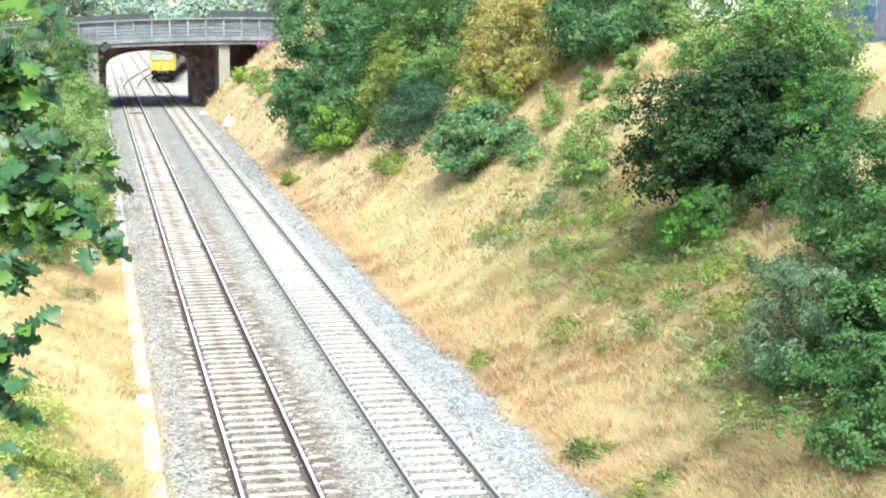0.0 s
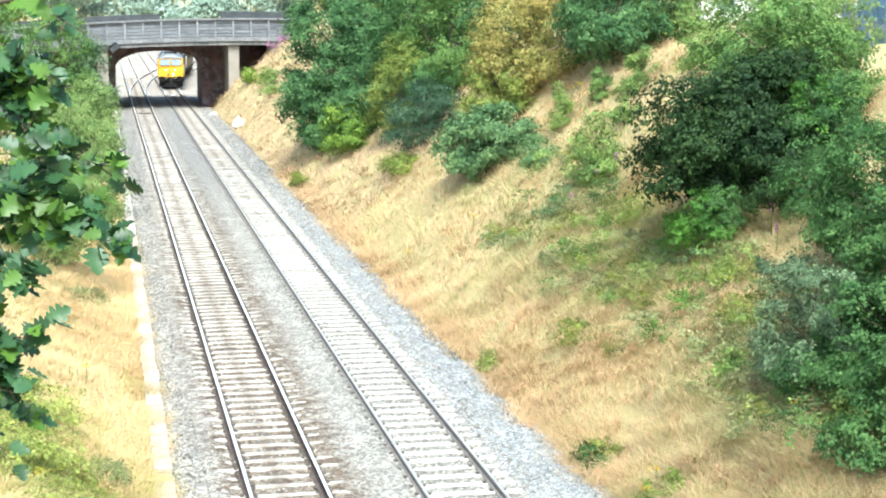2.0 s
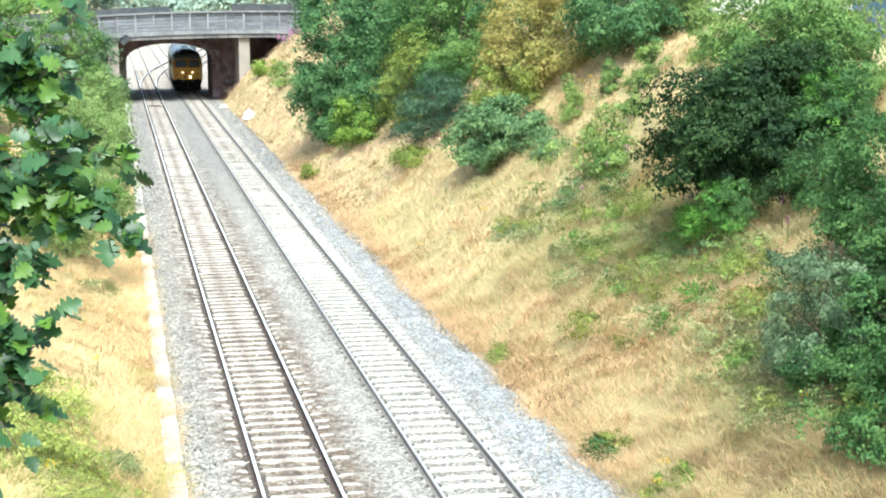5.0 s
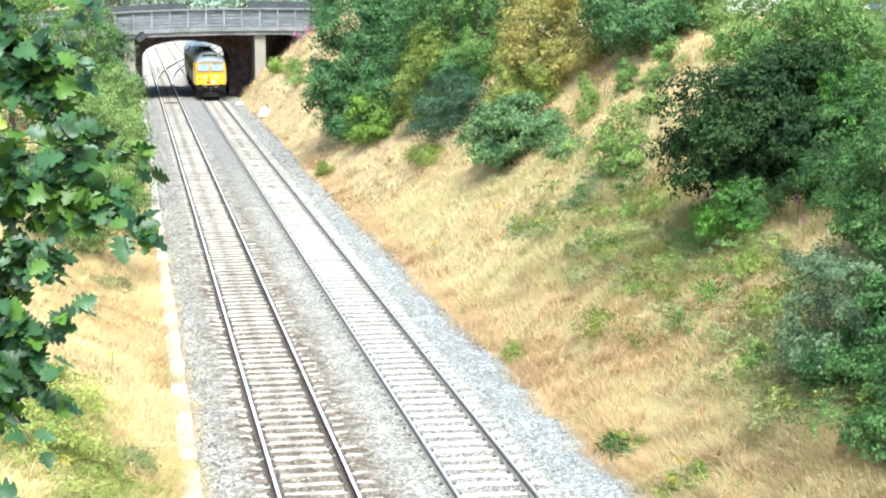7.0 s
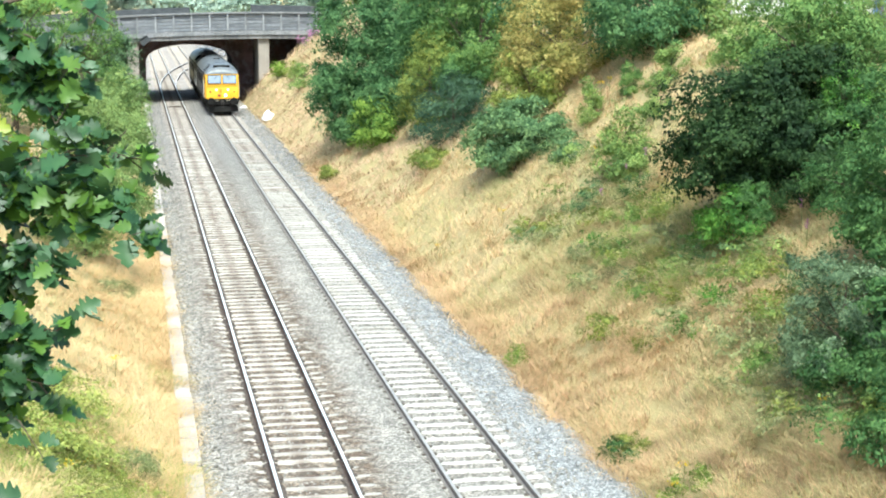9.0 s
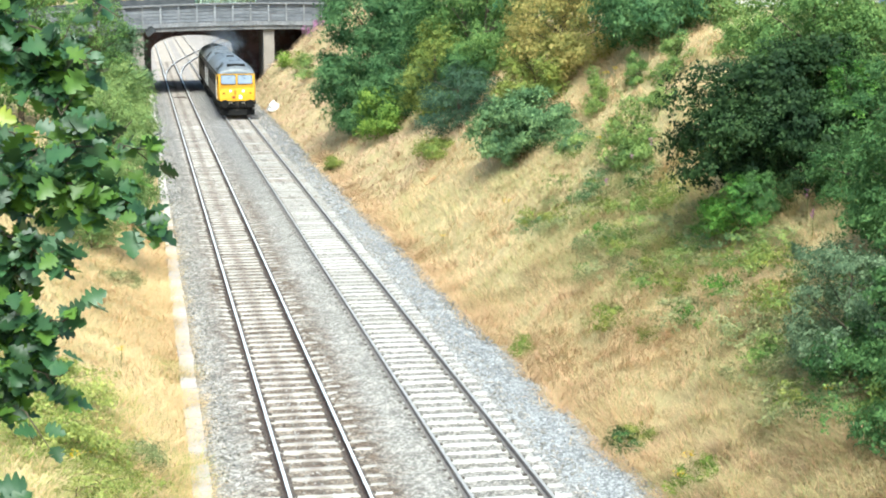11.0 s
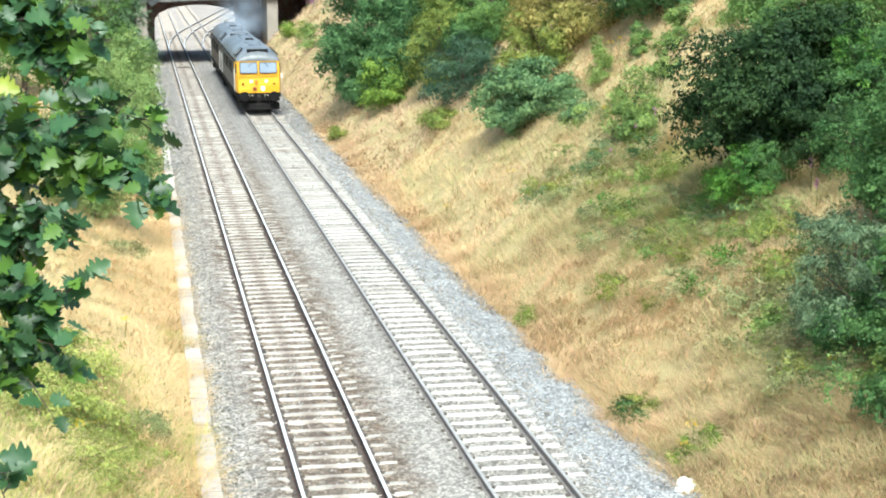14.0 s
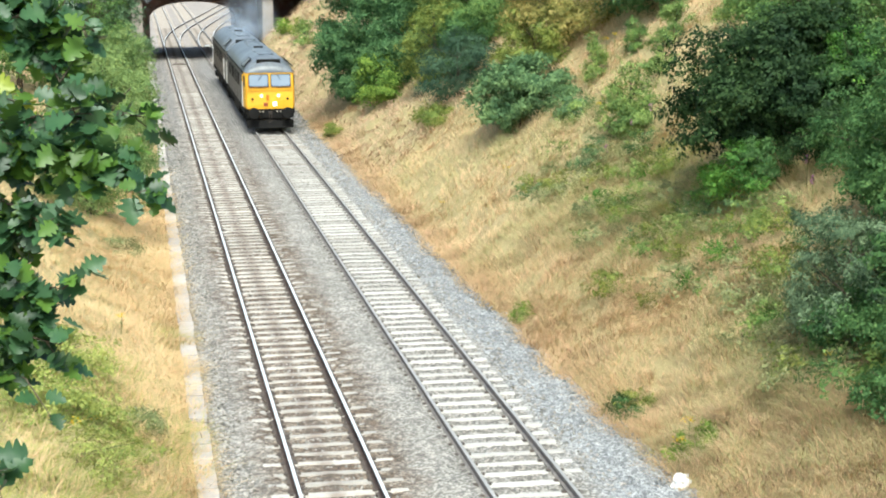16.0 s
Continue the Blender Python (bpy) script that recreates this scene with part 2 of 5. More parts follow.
def ground_z(x, y):
    x, y = np.asarray(x, float), np.asarray(y, float)
    toe = 9.5 + 1.3 * branch_x(y + 4)
    right = -0.45 + 0.78 * (x - toe)
    # the bank stands higher and steeper against the road bridge
    by_bridge = np.clip((y - 130) / 18, 0, 1) ** 2 * np.clip((158 - y) / 4, 0, 1)
    steep = np.minimum(-0.45 + 0.78 * (x - 7.7), -0.42 + 1.4 * (x - 9.05))
    right = right * (1 - by_bridge) + np.maximum(right, steep) * by_bridge
    left = -0.35 + 0.5 * (0.9 - x)
    z = ramp_max(ramp_max(right, np.full_like(x, -0.42), 0.4), left, 0.3)
    z = z + 9.0 * np.clip((y - 334) / 40, 0, 1)
    return -ramp_max(-z, np.full_like(x, -7.6), 1.5)


def tussock(x, y):
    """Uneven hummocks of matted grass, about a metre apart."""
    return np.sin(4.6 * x + 1.4 * np.sin(1.9 * y)) * np.sin(3.9 * y + 1.3 * np.sin(2.3 * x)) + 0.6 * np.sin(2.1 * x - 1.7 * y + 2.0 * np.sin(0.9 * y + x))


def bumps(x, y):
    x, y = np.asarray(x, float), np.asarray(y, float)
    w = np.clip((ground_z(x, y) + 0.3) / 1.0, 0, 1)
    return w * (0.16 * np.sin(x * 0.9 + y * 0.31) * np.sin(y * 0.47 + 1.1) + 0.10 * np.sin(x * 2.3 - y * 0.9) + 0.06 * np.sin(y * 2.1 + x) + 0.10 * tussock(x, y))


def land(x, y):
    return ground_z(x, y) + bumps(x, y)


def spot(x, y):
    return float(land(x, y))


def build_ground():
    xs = np.concatenate([[-3000, -1200, -500, -200, -100, -60, -40, -30], np.arange(-24, 34, 0.4), [36, 40, 48, 60, 90, 150, 300, 700, 1500, 3000]])
    ys = np.concatenate([[-800, -300, -100, -40, -10], np.arange(0, 180, 0.5), np.arange(180, 330, 3.0), [345, 380, 450, 600, 1000, 2000, 4000]])
    X, Y = np.meshgrid(xs, ys)
    Z = land(X, Y)
    n = len(xs)
    verts = np.stack([X.ravel(), Y.ravel(), Z.ravel()], 1)
    i = (np.arange(len(ys) - 1)[:, None] * n + np.arange(n - 1)[None, :]).ravel()
    faces = np.stack([i, i + 1, i + n + 1, i + n], 1)
    ob = part("ground", mesh("ground", verts.tolist(), faces.tolist(), True), M_SOIL)
    tagged(ob, "dry straw-coloured earth of a railway cutting with sloping banks", "ground", kind="structure")


build_ground()


def strip(name, label, material, offsets, y0, y1, step, swing=0.0, seed=1, rough=0.03):
    """A long bed of stone: offsets are (x, z) across it."""
    rng = np.random.default_rng(seed)
    ys = np.arange(y0, y1 + step, step)
    n = len(offsets)
    ox, oz = np.array([o[0] for o in offsets]), np.array([o[1] for o in offsets])
    X = ox[None, :] + swing * branch_x(ys)[:, None] + rng.normal(0, rough, (len(ys), n))
    Z = oz[None, :] + rng.normal(0, rough * 0.4, (len(ys), n))
    Y = np.repeat(ys[:, None], n, 1)
    i = (np.arange(len(ys) - 1)[:, None] * n + np.arange(n - 1)[None, :]).ravel()
    faces = np.stack([i, i + 1, i + n + 1, i + n], 1)
    ob = part(name, mesh(name, np.stack([X.ravel(), Y.ravel(), Z.ravel()], 1).tolist(), faces.tolist(), True), material)
    return tagged(ob, label, "ballast", kind="structure")


def span(a, b, z, step=0.3):
    return [(float(x), z) for x in np.arange(a, b, step)]


BED = -0.183
strip("ballast", "pale grey stone ballast beside the cable trough", M_BALLAST, [(1.16, -0.55)] + span(1.2, 2.4, -0.215), 5, 176, 0.4, seed=2)
strip("ballast", "rust-stained stone ballast under the running line", M_RUSTY_BALLAST, [(1.85, -0.19), (2.0, -0.165), (2.15, -0.156), (2.3, -0.16)] + span(2.4, 4.3, BED) + [(4.4, -0.162), (4.55, -0.156), (4.75, -0.165), (4.9, -0.19)], 5, 176, 0.4, seed=3, rough=0.025)
strip("ballast", "pale grey stone ballast between the two lines", M_BALLAST, [(4.7, BED - 0.01), (4.9, -0.16), (5.1, -0.145), (5.35, -0.135), (5.6, -0.134), (5.78, -0.137), (5.88, -0.155)] + span(5.98, 8.15, BED - 0.004), 5, 176, 0.4, seed=4, rough=0.025)
strip("ballast", "clean blue-grey granite ballast shoulder at the bank's foot", M_SHOULDER, span(8.05, 9.0, BED - 0.02) + [(9.2, -0.28), (9.45, -0.40), (9.8, -0.62)], 5, 176, 0.4, seed=5)

strip("ballast", "granite ballast spilled against the toe of the bank", M_SHOULDER, [(8.85, -0.215), (9.0, -0.19), (9.2, -0.2), (9.4, -0.225), (9.55, -0.245), (9.7, -0.215), (9.8, -0.185), (9.86, -0.26)], 5, 30.6, 0.4, seed=6)
strip("ballast", "granite ballast thinning out against the bank", M_SHOULDER, [(8.85, -0.215), (9.0, -0.19), (9.2, -0.2), (9.4, -0.23), (9.55, -0.255), (9.68, -0.225), (9.74, -0.21), (9.79, -0.28)], 30.2, 36, 0.4, seed=8, rough=0.04)
strip("ballast", "granite ballast spread along the toe of the bank", M_SHOULDER, [(8.85, -0.215), (9.0, -0.19), (9.2, -0.205), (9.4, -0.24), (9.52, -0.27), (9.64, -0.255), (9.7, -0.32)], 35.6, 47, 0.4, seed=7)
strip("ballast", "granite ballast heaped over the sleeper ends", M_SHOULDER, [(7.5, -0.22), (7.6, -0.15), (7.75, -0.136), (7.9, -0.134), (8.1, -0.15), (8.35, -0.20), (8.6, -0.24)], 5, 31.2, 0.4, seed=9, rough=0.02)


def wide_bed():
    """The bed widening beyond the bridge, from the trough's side to the outer diverging line."""
    ys = np.arange(174, 332, 2.0)
    n = 16
    verts, faces = [], []
    for k, y in enumerate(ys):
        right = 10.6 + float(branch_x(y))
        verts += [(1.2 + (right - 1.2) * j / n, y, BED - 0.008) for j in range(n + 1)]
        if k:
            o = (k - 1) * (n + 1)
            faces += [(o + j, o + j + 1, o + n + 2 + j, o + n + 1 + j) for j in range(n)]
    tagged(part("ballast", mesh("ballast", verts, faces), M_OLD_BALLAST), "broad brown-grey stone bed under the junction beyond the bridge", "ballast", kind="structure")


wide_bed()

# ---- the railway lines ----
RAIL_PROFILE = [(-0.033, 0.0), (0.033, 0.0), (0.036, -0.012), (0.036, -0.035), (0.012, -0.05), (0.012, -0.13), (0.07, -0.145), (0.07, -0.16), (-0.07, -0.16), (-0.07, -0.145), (-0.012, -0.13), (-0.012, -0.05), (-0.036, -0.035), (-0.036, -0.012)]


def rail_mesh(name, x, y0, y1, swing, top, lift=0.0):
    ys = np.arange(y0, y1 + 0.01, 3.0)
    xs = x + swing * branch_x(ys)
    n = len(RAIL_PROFILE)
    verts = [(xc + px, yc, pz + lift) for xc, yc in zip(xs, ys) for px, pz in RAIL_PROFILE]
    faces = [(k * n + j, k * n + (j + 1) % n, (k + 1) * n + (j + 1) % n, (k + 1) * n + j) for k in range(len(ys) - 1) for j in range(n)]
    me = mesh(name, verts, faces)
    me.materials.append(M_DULL_RUST if top is M_DULLTOP else M_RUST)
    me.materials.append(top)
    me.polygons.foreach_set("material_index", [1 if j == 0 else 0 for k in range(len(ys) - 1) for j in range(n)])
    return me


def sleeper_mesh(name, material):
    bm = bmesh.new()
    box(bm, -1.25, 1.25, -0.125, 0.125, -0.30, -0.155)
    for v in bm.verts:
        if v.co.z > -0.2:
            v.co.y *= 0.62
    box(bm, -0.55, 0.55, -0.07, 0.07, -0.17, -0.151)
    k = len(bm.faces)
    for s in (-1, 1):
        for o in (-0.125, 0.125):
            box(bm, s * GAUGE + o - 0.04, s * GAUGE + o + 0.04, -0.05, 0.05, -0.156, -0.125)
    bm.faces.ensure_lookup_table()
    for f in bm.faces[k:]:
        f.material_index = 1
    me = bpy.data.meshes.new(name)
    bm.to_mesh(me)
    bm.free()
    me.materials.append(material)
    me.materials.append(M_CLIP)
    return me


def build_track(x, label, top, sleeper_material):
    track = thing("railway_track", label, "railway track", group="railway lines", kind="structure")
    for s in (-1, 1):
        part("rail", rail_mesh("rail", x + s * GAUGE, 5, 330, 0, top), None, track, "steel rail with rusty brown sides")
    if top is M_RAILTOP:
        for s in (-1, 1):
            r = np.random.default_rng(40 + s)
            ys = np.arange(6, 330, 0.17)
            vs = [(x + s * GAUGE + e * abs(r.normal(0.125, 0.03)), y, -0.1485) for y in ys for e in (-1, 1)]
            fs = [(2 * k, 2 * k + 1, 2 * k + 3, 2 * k + 2) for k in range(len(ys) - 1)]
            part("rust_streak", mesh("rust_streak", vs, fs), M_GRIME, track, "dark brown rust and grease along the rail")
    me = sleeper_mesh("sleeper", sleeper_material)
    stained, worn = sleeper_mesh("sleeper", M_SLEEPER_DARK), sleeper_mesh("sleeper", M_SLEEPER_WORN)
    rng = np.random.default_rng(int(x * 100))
    far_v, far_f = [], []
    base_v = [tuple(v.co) for v in me.vertices]
    base_f = [tuple(f.vertices) for f in me.polygons]
    for k in range(int((326 - 12) / SPACING)):
        y = 12 + k * SPACING + rng.normal(0, 0.012)
        dx, turn, dz = rng.normal(0, 0.015), rng.normal(0, 0.006), rng.normal(0, 0.006)
        if 24 < y < 216:
            # the approach to the junction is stained darker
            far = y + rng.normal(0, 14)
            ob = part("sleeper", stained if far > 104 else worn if far > 64 and x > 5 else me, None, track)
            ob.matrix_basis = Matrix.Translation((x + dx, y, dz)) @ Matrix.Rotation(turn, 4, "Z")
        else:
            o = len(far_v)
            far_v += [(vx + x + dx, vy + y, vz + dz) for vx, vy, vz in base_v]
            far_f += [tuple(i + o for i in f) for f in base_f]
    tagged(part("sleeper_row", mesh("sleeper_row", far_v, far_f), M_SLEEPER_DARK, track), kind="stuff")
    return track


build_track(TRACK_L, "worn running line of shiny rails on brown-stained concrete sleepers", M_RAILTOP, M_SLEEPER)
build_track(TRACK_R, "running line of dull rails on pale concrete sleepers", M_DULLTOP, M_SLEEPER_PALE)
for x in (TRACK_L, TRACK_R):
    junction = thing("diverging_track", "curved diverging railway line beyond the road bridge", "railway track", group="diverging lines", kind="structure")
    for s in (-1, 1):
        part("rail", rail_mesh("rail", x + s * GAUGE, SWITCH_Y + 3, 330, 1.0, M_RAILTOP, 0.004), None, junction)
    vs, fs = [], []
    for y in np.arange(SWITCH_Y + 34, 328, SPACING):
        c = x + float(branch_x(y))
        o = len(vs)
        for px, py, pz in ((-1.2, -.11, -.3), (1.2, -.11, -.3), (1.2, .11, -.3), (-1.2, .11, -.3), (-1.2, -.1, -.152), (1.2, -.1, -.152), (1.2, .1, -.152), (-1.2, .1, -.152)):
            vs.append((c + px, y + py - 0.1 * px, pz))
        fs += [tuple(o + i for i in f) for f in ((4, 5, 6, 7), (0, 1, 5, 4), (1, 2, 6, 5), (2, 3, 7, 6), (3, 0, 4, 7))]
    tagged(part("sleeper_row", mesh("sleeper_row", vs, fs), M_SLEEPER_DARK, junction), kind="stuff")


# ---- the road bridge ----
def deck_z(x):
    return 6.19 - 0.0022 * (x - 10.5) ** 2


def sweep_x(bm, x0, x1, step, section, follow=deck_z):
    """A bar along x with a (y, z) section, its height following the road."""
    n = max(1, int(round((x1 - x0) / step)))
    rings = []
    for k in range(n + 1):
        x = x0 + (x1 - x0) * k / n
        rings.append([bm.verts.new((x, y, follow(x) + z)) for y, z in section])
    m = len(section)
    for a, b in zip(rings, rings[1:]):
        for j in range(m):
            bm.faces.new((a[j], a[(j + 1) % m], b[(j + 1) % m], b[j]))
    bm.faces.new(rings[0])
    bm.faces.new(list(reversed(rings[-1])))
    return bm


def rect(y0, y1, z0, z1):
    return [(y0, z0), (y1, z0), (y1, z1), (y0, z1)]


def arch_wall(x0, x1, y0, y1, z0, top, ax0, ax1, spring, crown):
    bm = bmesh.new()
    cx, hw = (ax0 + ax1) / 2, (ax1 - ax0) / 2
    n = 24
    inner = [(ax0, z0), (ax0, spring)]
    inner += [(cx - hw * math.cos(math.pi * k / n), spring + (crown - spring) * math.sin(math.pi * k / n) ** 0.8) for k in range(1, n)]
    inner += [(ax1, spring), (ax1, z0)]
    outer = [(x0, z0), (x0, top)] + [(x0 + (x1 - x0) * k / n, top) for k in range(1, n)] + [(x1, top), (x1, z0)]
    rows = []
    for y in (y0, y1):
        rows.append(([bm.verts.new((x, y, z)) for x, z in inner], [bm.verts.new((x, y, z)) for x, z in outer]))
    (ia, oa), (ib, ob_) = rows
    for k in range(len(inner) - 1):
        bm.faces.new((ia[k], ia[k + 1], oa[k + 1], oa[k]))
        bm.faces.new((ib[k + 1], ib[k], ob_[k], ob_[k + 1]))
        bm.faces.new((ia[k + 1], ia[k], ib[k], ib[k + 1]))
        bm.faces.new((oa[k], oa[k + 1], ob_[k + 1], ob_[k]))
    return bm


def build_bridge():
    b = thing("road_bridge", "grey concrete road bridge before an old sooty brick arch", "bridge", kind="structure")
    part("arch", arch_wall(-14, 30, 163.0, 171.5, -1.2, 5.75, 1.2, 8.76, 3.0, 4.58), M_BRICK, b, "old sooty brick arch over both lines")
    bm = bmesh.new()
    sweep_x(bm, 0.96, 9.0, 0.3, [(162.9, -0.28), (163.02, -0.28), (163.02, 0.0), (162.9, 0.0)], lambda x: 3.25 + 1.63 * max(0.0, 1 - ((x - 4.98) / 4.02) ** 2) ** 0.5)
    part("arch_ring", bm, M_BRICK, b)
    bm = bmesh.new()
    sweep_x(bm, -16, 32, 1.0, rect(154.2, 172, -0.30, -0.05))
    part("deck", bm, M_CONCRETE, b)
    for y in (154.25, 156.6, 159.0, 161.4):
        bm = bmesh.new()
        sweep_x(bm, -16, 32, 1.0, rect(y, y + 0.55, -0.78, -0.30))
        part("beam", bm, M_CONCRETE, b)
    bm = bmesh.new()
    sweep_x(bm, -16, 32, 1.0, rect(153.95, 154.25, -0.56, -0.20))
    part("fascia", bm, M_CONCRETE, b, "stained concrete edge band")
    bm = bmesh.new()
    sweep_x(bm, -16, 32, 1.0, rect(154.08, 154.248, -0.90, -0.562))
    part("edge_beam", bm, M_STAINED, b, "dark stained edge beam under the deck")
    bm = bmesh.new()
    sweep_x(bm, -16, 32, 1.0, rect(153.92, 154.30, 1.22, 1.36))
    part("coping", bm, M_CONCRETE, b)
    bm = bmesh.new()
    sweep_x(bm, -16, 32, 1.0, rect(154.195, 154.25, -0.2, 1.22))
    part("parapet_wall", bm, M_PANEL, b)
    slat = None
    for k in range(32):
        x = -16 + k * 1.5
        z = deck_z(x)
        part("parapet_post", boxed(x - 0.07, x + 0.07, 153.98, 154.17, z - 0.2, z + 1.22, 0.015), M_POST, b)
        if k < 31:
            z = deck_z(x + 0.75)
            tilt = math.atan2(deck_z(x + 1.5) - deck_z(x), 1.5)
            for j in range(5):
                if slat is None:
                    bm = boxed(-0.68, 0.68, -0.03, 0.03, 0.0, 0.21, 0.012)
                    slat = bpy.data.meshes.new("parapet_panel")
                    bm.to_mesh(slat)
                    bm.free()
                ob = part("parapet_panel", slat, M_PANEL, b)
                ob.matrix_basis = Matrix.Translation((x + 0.75, 154.165, z - 0.15 + 0.275 * j)) @ Matrix.Rotation(-tilt, 4, "Y")
    for x, low in ((11.02, -0.2), (0.1, -0.4)):
        part("pier", boxed(x - 0.46, x + 0.46, 154.4, 161.0, low, deck_z(x) - 0.78, 0.05), M_PIER, b, "buff concrete bridge pier")
    bm = boxed(-0.42, 0.42, -0.35, 0.25, -0.30, 0.26, 0.04)
    box(bm, -0.46, 0.40, -0.45, 0.25, 0.262, 0.30, 0.01)
    block = part("bearing_block", bm, M_DARKSTEEL, b, "dark tilted box hung under the bridge edge")
    block.matrix_basis = pose(1.08, 153.85, 5.2, 0, -38, 0)
    part("hanger", boxed(0.9, 1.3, 153.9, 154.08, 5.25, 5.62, 0.02), M_DARKSTEEL, b)
    # dark far railing of the road
    bm = bmesh.new()
    sweep_x(bm, -16, 5.4, 1.0, rect(171.6, 171.75, 1.10, 1.62))
    part("far_parapet", bm, M_DARKSTEEL, b, "dark railing on the far side of the road")
    bm = bmesh.new()
    sweep_x(bm, 11.3, 32, 1.0, rect(171.6, 171.75, 1.10, 1.74))
    box(bm, 11.1, 11.7, 171.55, 171.8, 7.3, 7.98, 0.02)
    part("far_parapet", bm, M_DARKSTEEL, b, "dark railing with a stout end post")
    return b


build_bridge()


# ---- locomotives ----
M_YELLOW = mat("warning_yellow_paint", (0.86, 0.46, 0.03), (0.80, 0.40, 0.026), 1.5, 0.38, fine=20, bump=0.02, c=(0.66, 0.33, 0.02))
M_LOCO_GREY = mat("grey_loco_paint", (0.078, 0.082, 0.095), (0.052, 0.055, 0.062), 1.2, 0.45, fine=14, bump=0.03, c=(0.075, 0.068, 0.065))
M_LOCO_BROWN = mat("brown_loco_paint", (0.085, 0.066, 0.060), (0.06, 0.049, 0.045), 1.2, 0.5, fine=14, bump=0.03, c=(0.09, 0.075, 0.065))
M_ROOF = mat("loco_roof_grey", (0.21, 0.23, 0.25), (0.105, 0.118, 0.13), 0.7, 0.38, fine=4, bump=0.03, c=(0.10, 0.11, 0.12))
M_ROOF_DARK = mat("loco_roof_dark", (0.12, 0.135, 0.15), (0.08, 0.09, 0.10), 1.0, 0.5, fine=8, bump=0.05)
M_BLACK = mat("black_underframe", (0.008, 0.008, 0.008), (0.016, 0.015, 0.014), 2, 0.8, fine=14, bump=0.2, spec=0.15)
M_RUBBER = mat("black_rubber", (0.02, 0.02, 0.02), (0.03, 0.03, 0.03), 4, 0.6, bump=0.0)
# the sky's pale reflection is mixed into the pane colour
M_WINDOW = mat("sky_tinted_cab_glass", (0.29, 0.35, 0.40), (0.23, 0.29, 0.34), 0.8, 0.12, metal=0.55, bump=0.0, spec=0.8)
M_WHITE = mat("white_paint", (0.8, 0.8, 0.78), (0.72, 0.72, 0.7), 2, 0.5, bump=0.02)
M_RED = mat("red_brown_paint", (0.30, 0.07, 0.03), (0.25, 0.06, 0.03), 3, 0.5, bump=0.02)
M_COCK = mat("dulled_pipe_cock", (0.55, 0.5, 0.42), (0.4, 0.36, 0.3), 4, 0.5, metal=0.3, bump=0)
M_WHEEL = mat("wheel_steel", (0.10, 0.09, 0.08), (0.06, 0.05, 0.045), 4, 0.5, metal=0.6)


def glow(name, colour, strength):
    m = mat(name, colour, colour, bump=0.0, rough=0.3)
    p = m.node_tree.nodes["Principled BSDF"]
    p.inputs["Emission Color"].default_value = (*colour, 1)
    p.inputs["Emission Strength"].default_value = strength
    return m


M_LAMP = glow("lit_headlamp", (1.0, 0.90, 0.68), 1.6)
M_MARKER = glow("marker_lamp", (1.0, 0.88, 0.6), 0.8)

HALF = 9.35
SIDE = [(1.29, 1.18), (1.335, 1.30), (1.345, 1.7), (1.345, 2.2), (1.335, 2.7), (1.29, 3.04)]
CROWN = [(1.29, 3.04), (1.21, 3.26), (1.06, 3.48), (0.84, 3.65), (0.56, 3.78), (0.28, 3.85), (0.0, 3.88)]


def loft(rings, closed_ends=True):
    bm = bmesh.new()
    rows = [[bm.verts.new(p) for p in ring] for ring in rings]
    for a, b in zip(rows, rows[1:]):
        for j in range(len(a) - 1):
            bm.faces.new((a[j], a[j + 1], b[j + 1], b[j]))
    if closed_ends:
        bm.faces.new(rows[0])
        bm.faces.new(list(reversed(rows[-1])))
    return bm


def both(profile, w=1.0):
    return [(-x * w, z) for x, z in profile] + [(x * w, z) for x, z in reversed(profile) if x > 1e-6]


def nose_y(z):
    """How far the cab front leans back at height z."""
    return 0.0 if z < 2.22 else 0.30 * (z - 2.22)


def cab_front(end):
    """Yellow cab end, wrapped a little way round its sides."""
    rings = []
    for y, w in ((0.0, 0.89), (0.04, 0.915), (0.14, 0.945), (0.55, 0.985), (0.95, 1.003)):
        rings.append([(x, -HALF + y + nose_y(z) * max(0.0, 1 - y / 0.95), z) for x, z in both(SIDE, w)])
    bm = loft(rings)
    if end > 0:
        bmesh.ops.rotate(bm, verts=bm.verts, matrix=Matrix.Rotation(math.pi, 3, "Z"))
    return bm


def window_panel(x0, x1, z0, z1, out, inset=0.0):
    """A panel lying on the leaning cab front."""
    bm = bmesh.new()
    pts = []
    r = 0.07
    for cx, cz, a0 in ((x0 + r, z0 + r, 180), (x1 - r, z0 + r, 270), (x1 - r, z1 - r, 0), (x0 + r, z1 - r, 90)):
        for k in range(4):
            a = radians(a0 + 30 * k)
            pts.append((cx + r * math.cos(a), cz + r * math.sin(a)))
    front = [bm.verts.new((x, -HALF + nose_y(z) - out, z)) for x, z in pts]
    back = [bm.verts.new((x, -HALF + nose_y(z) + 0.03, z)) for x, z in pts]
    bm.faces.new(front)
    bm.faces.new(list(reversed(back)))
    for k in range(len(pts)):
        j = (k + 1) % len(pts)
        bm.faces.new((front[k], front[j], back[j], back[k]))
    return bm


def spin(bm, end):
    if end > 0:
        bmesh.ops.rotate(bm, verts=bm.verts, matrix=Matrix.Rotation(math.pi, 3, "Z"))
    return bm


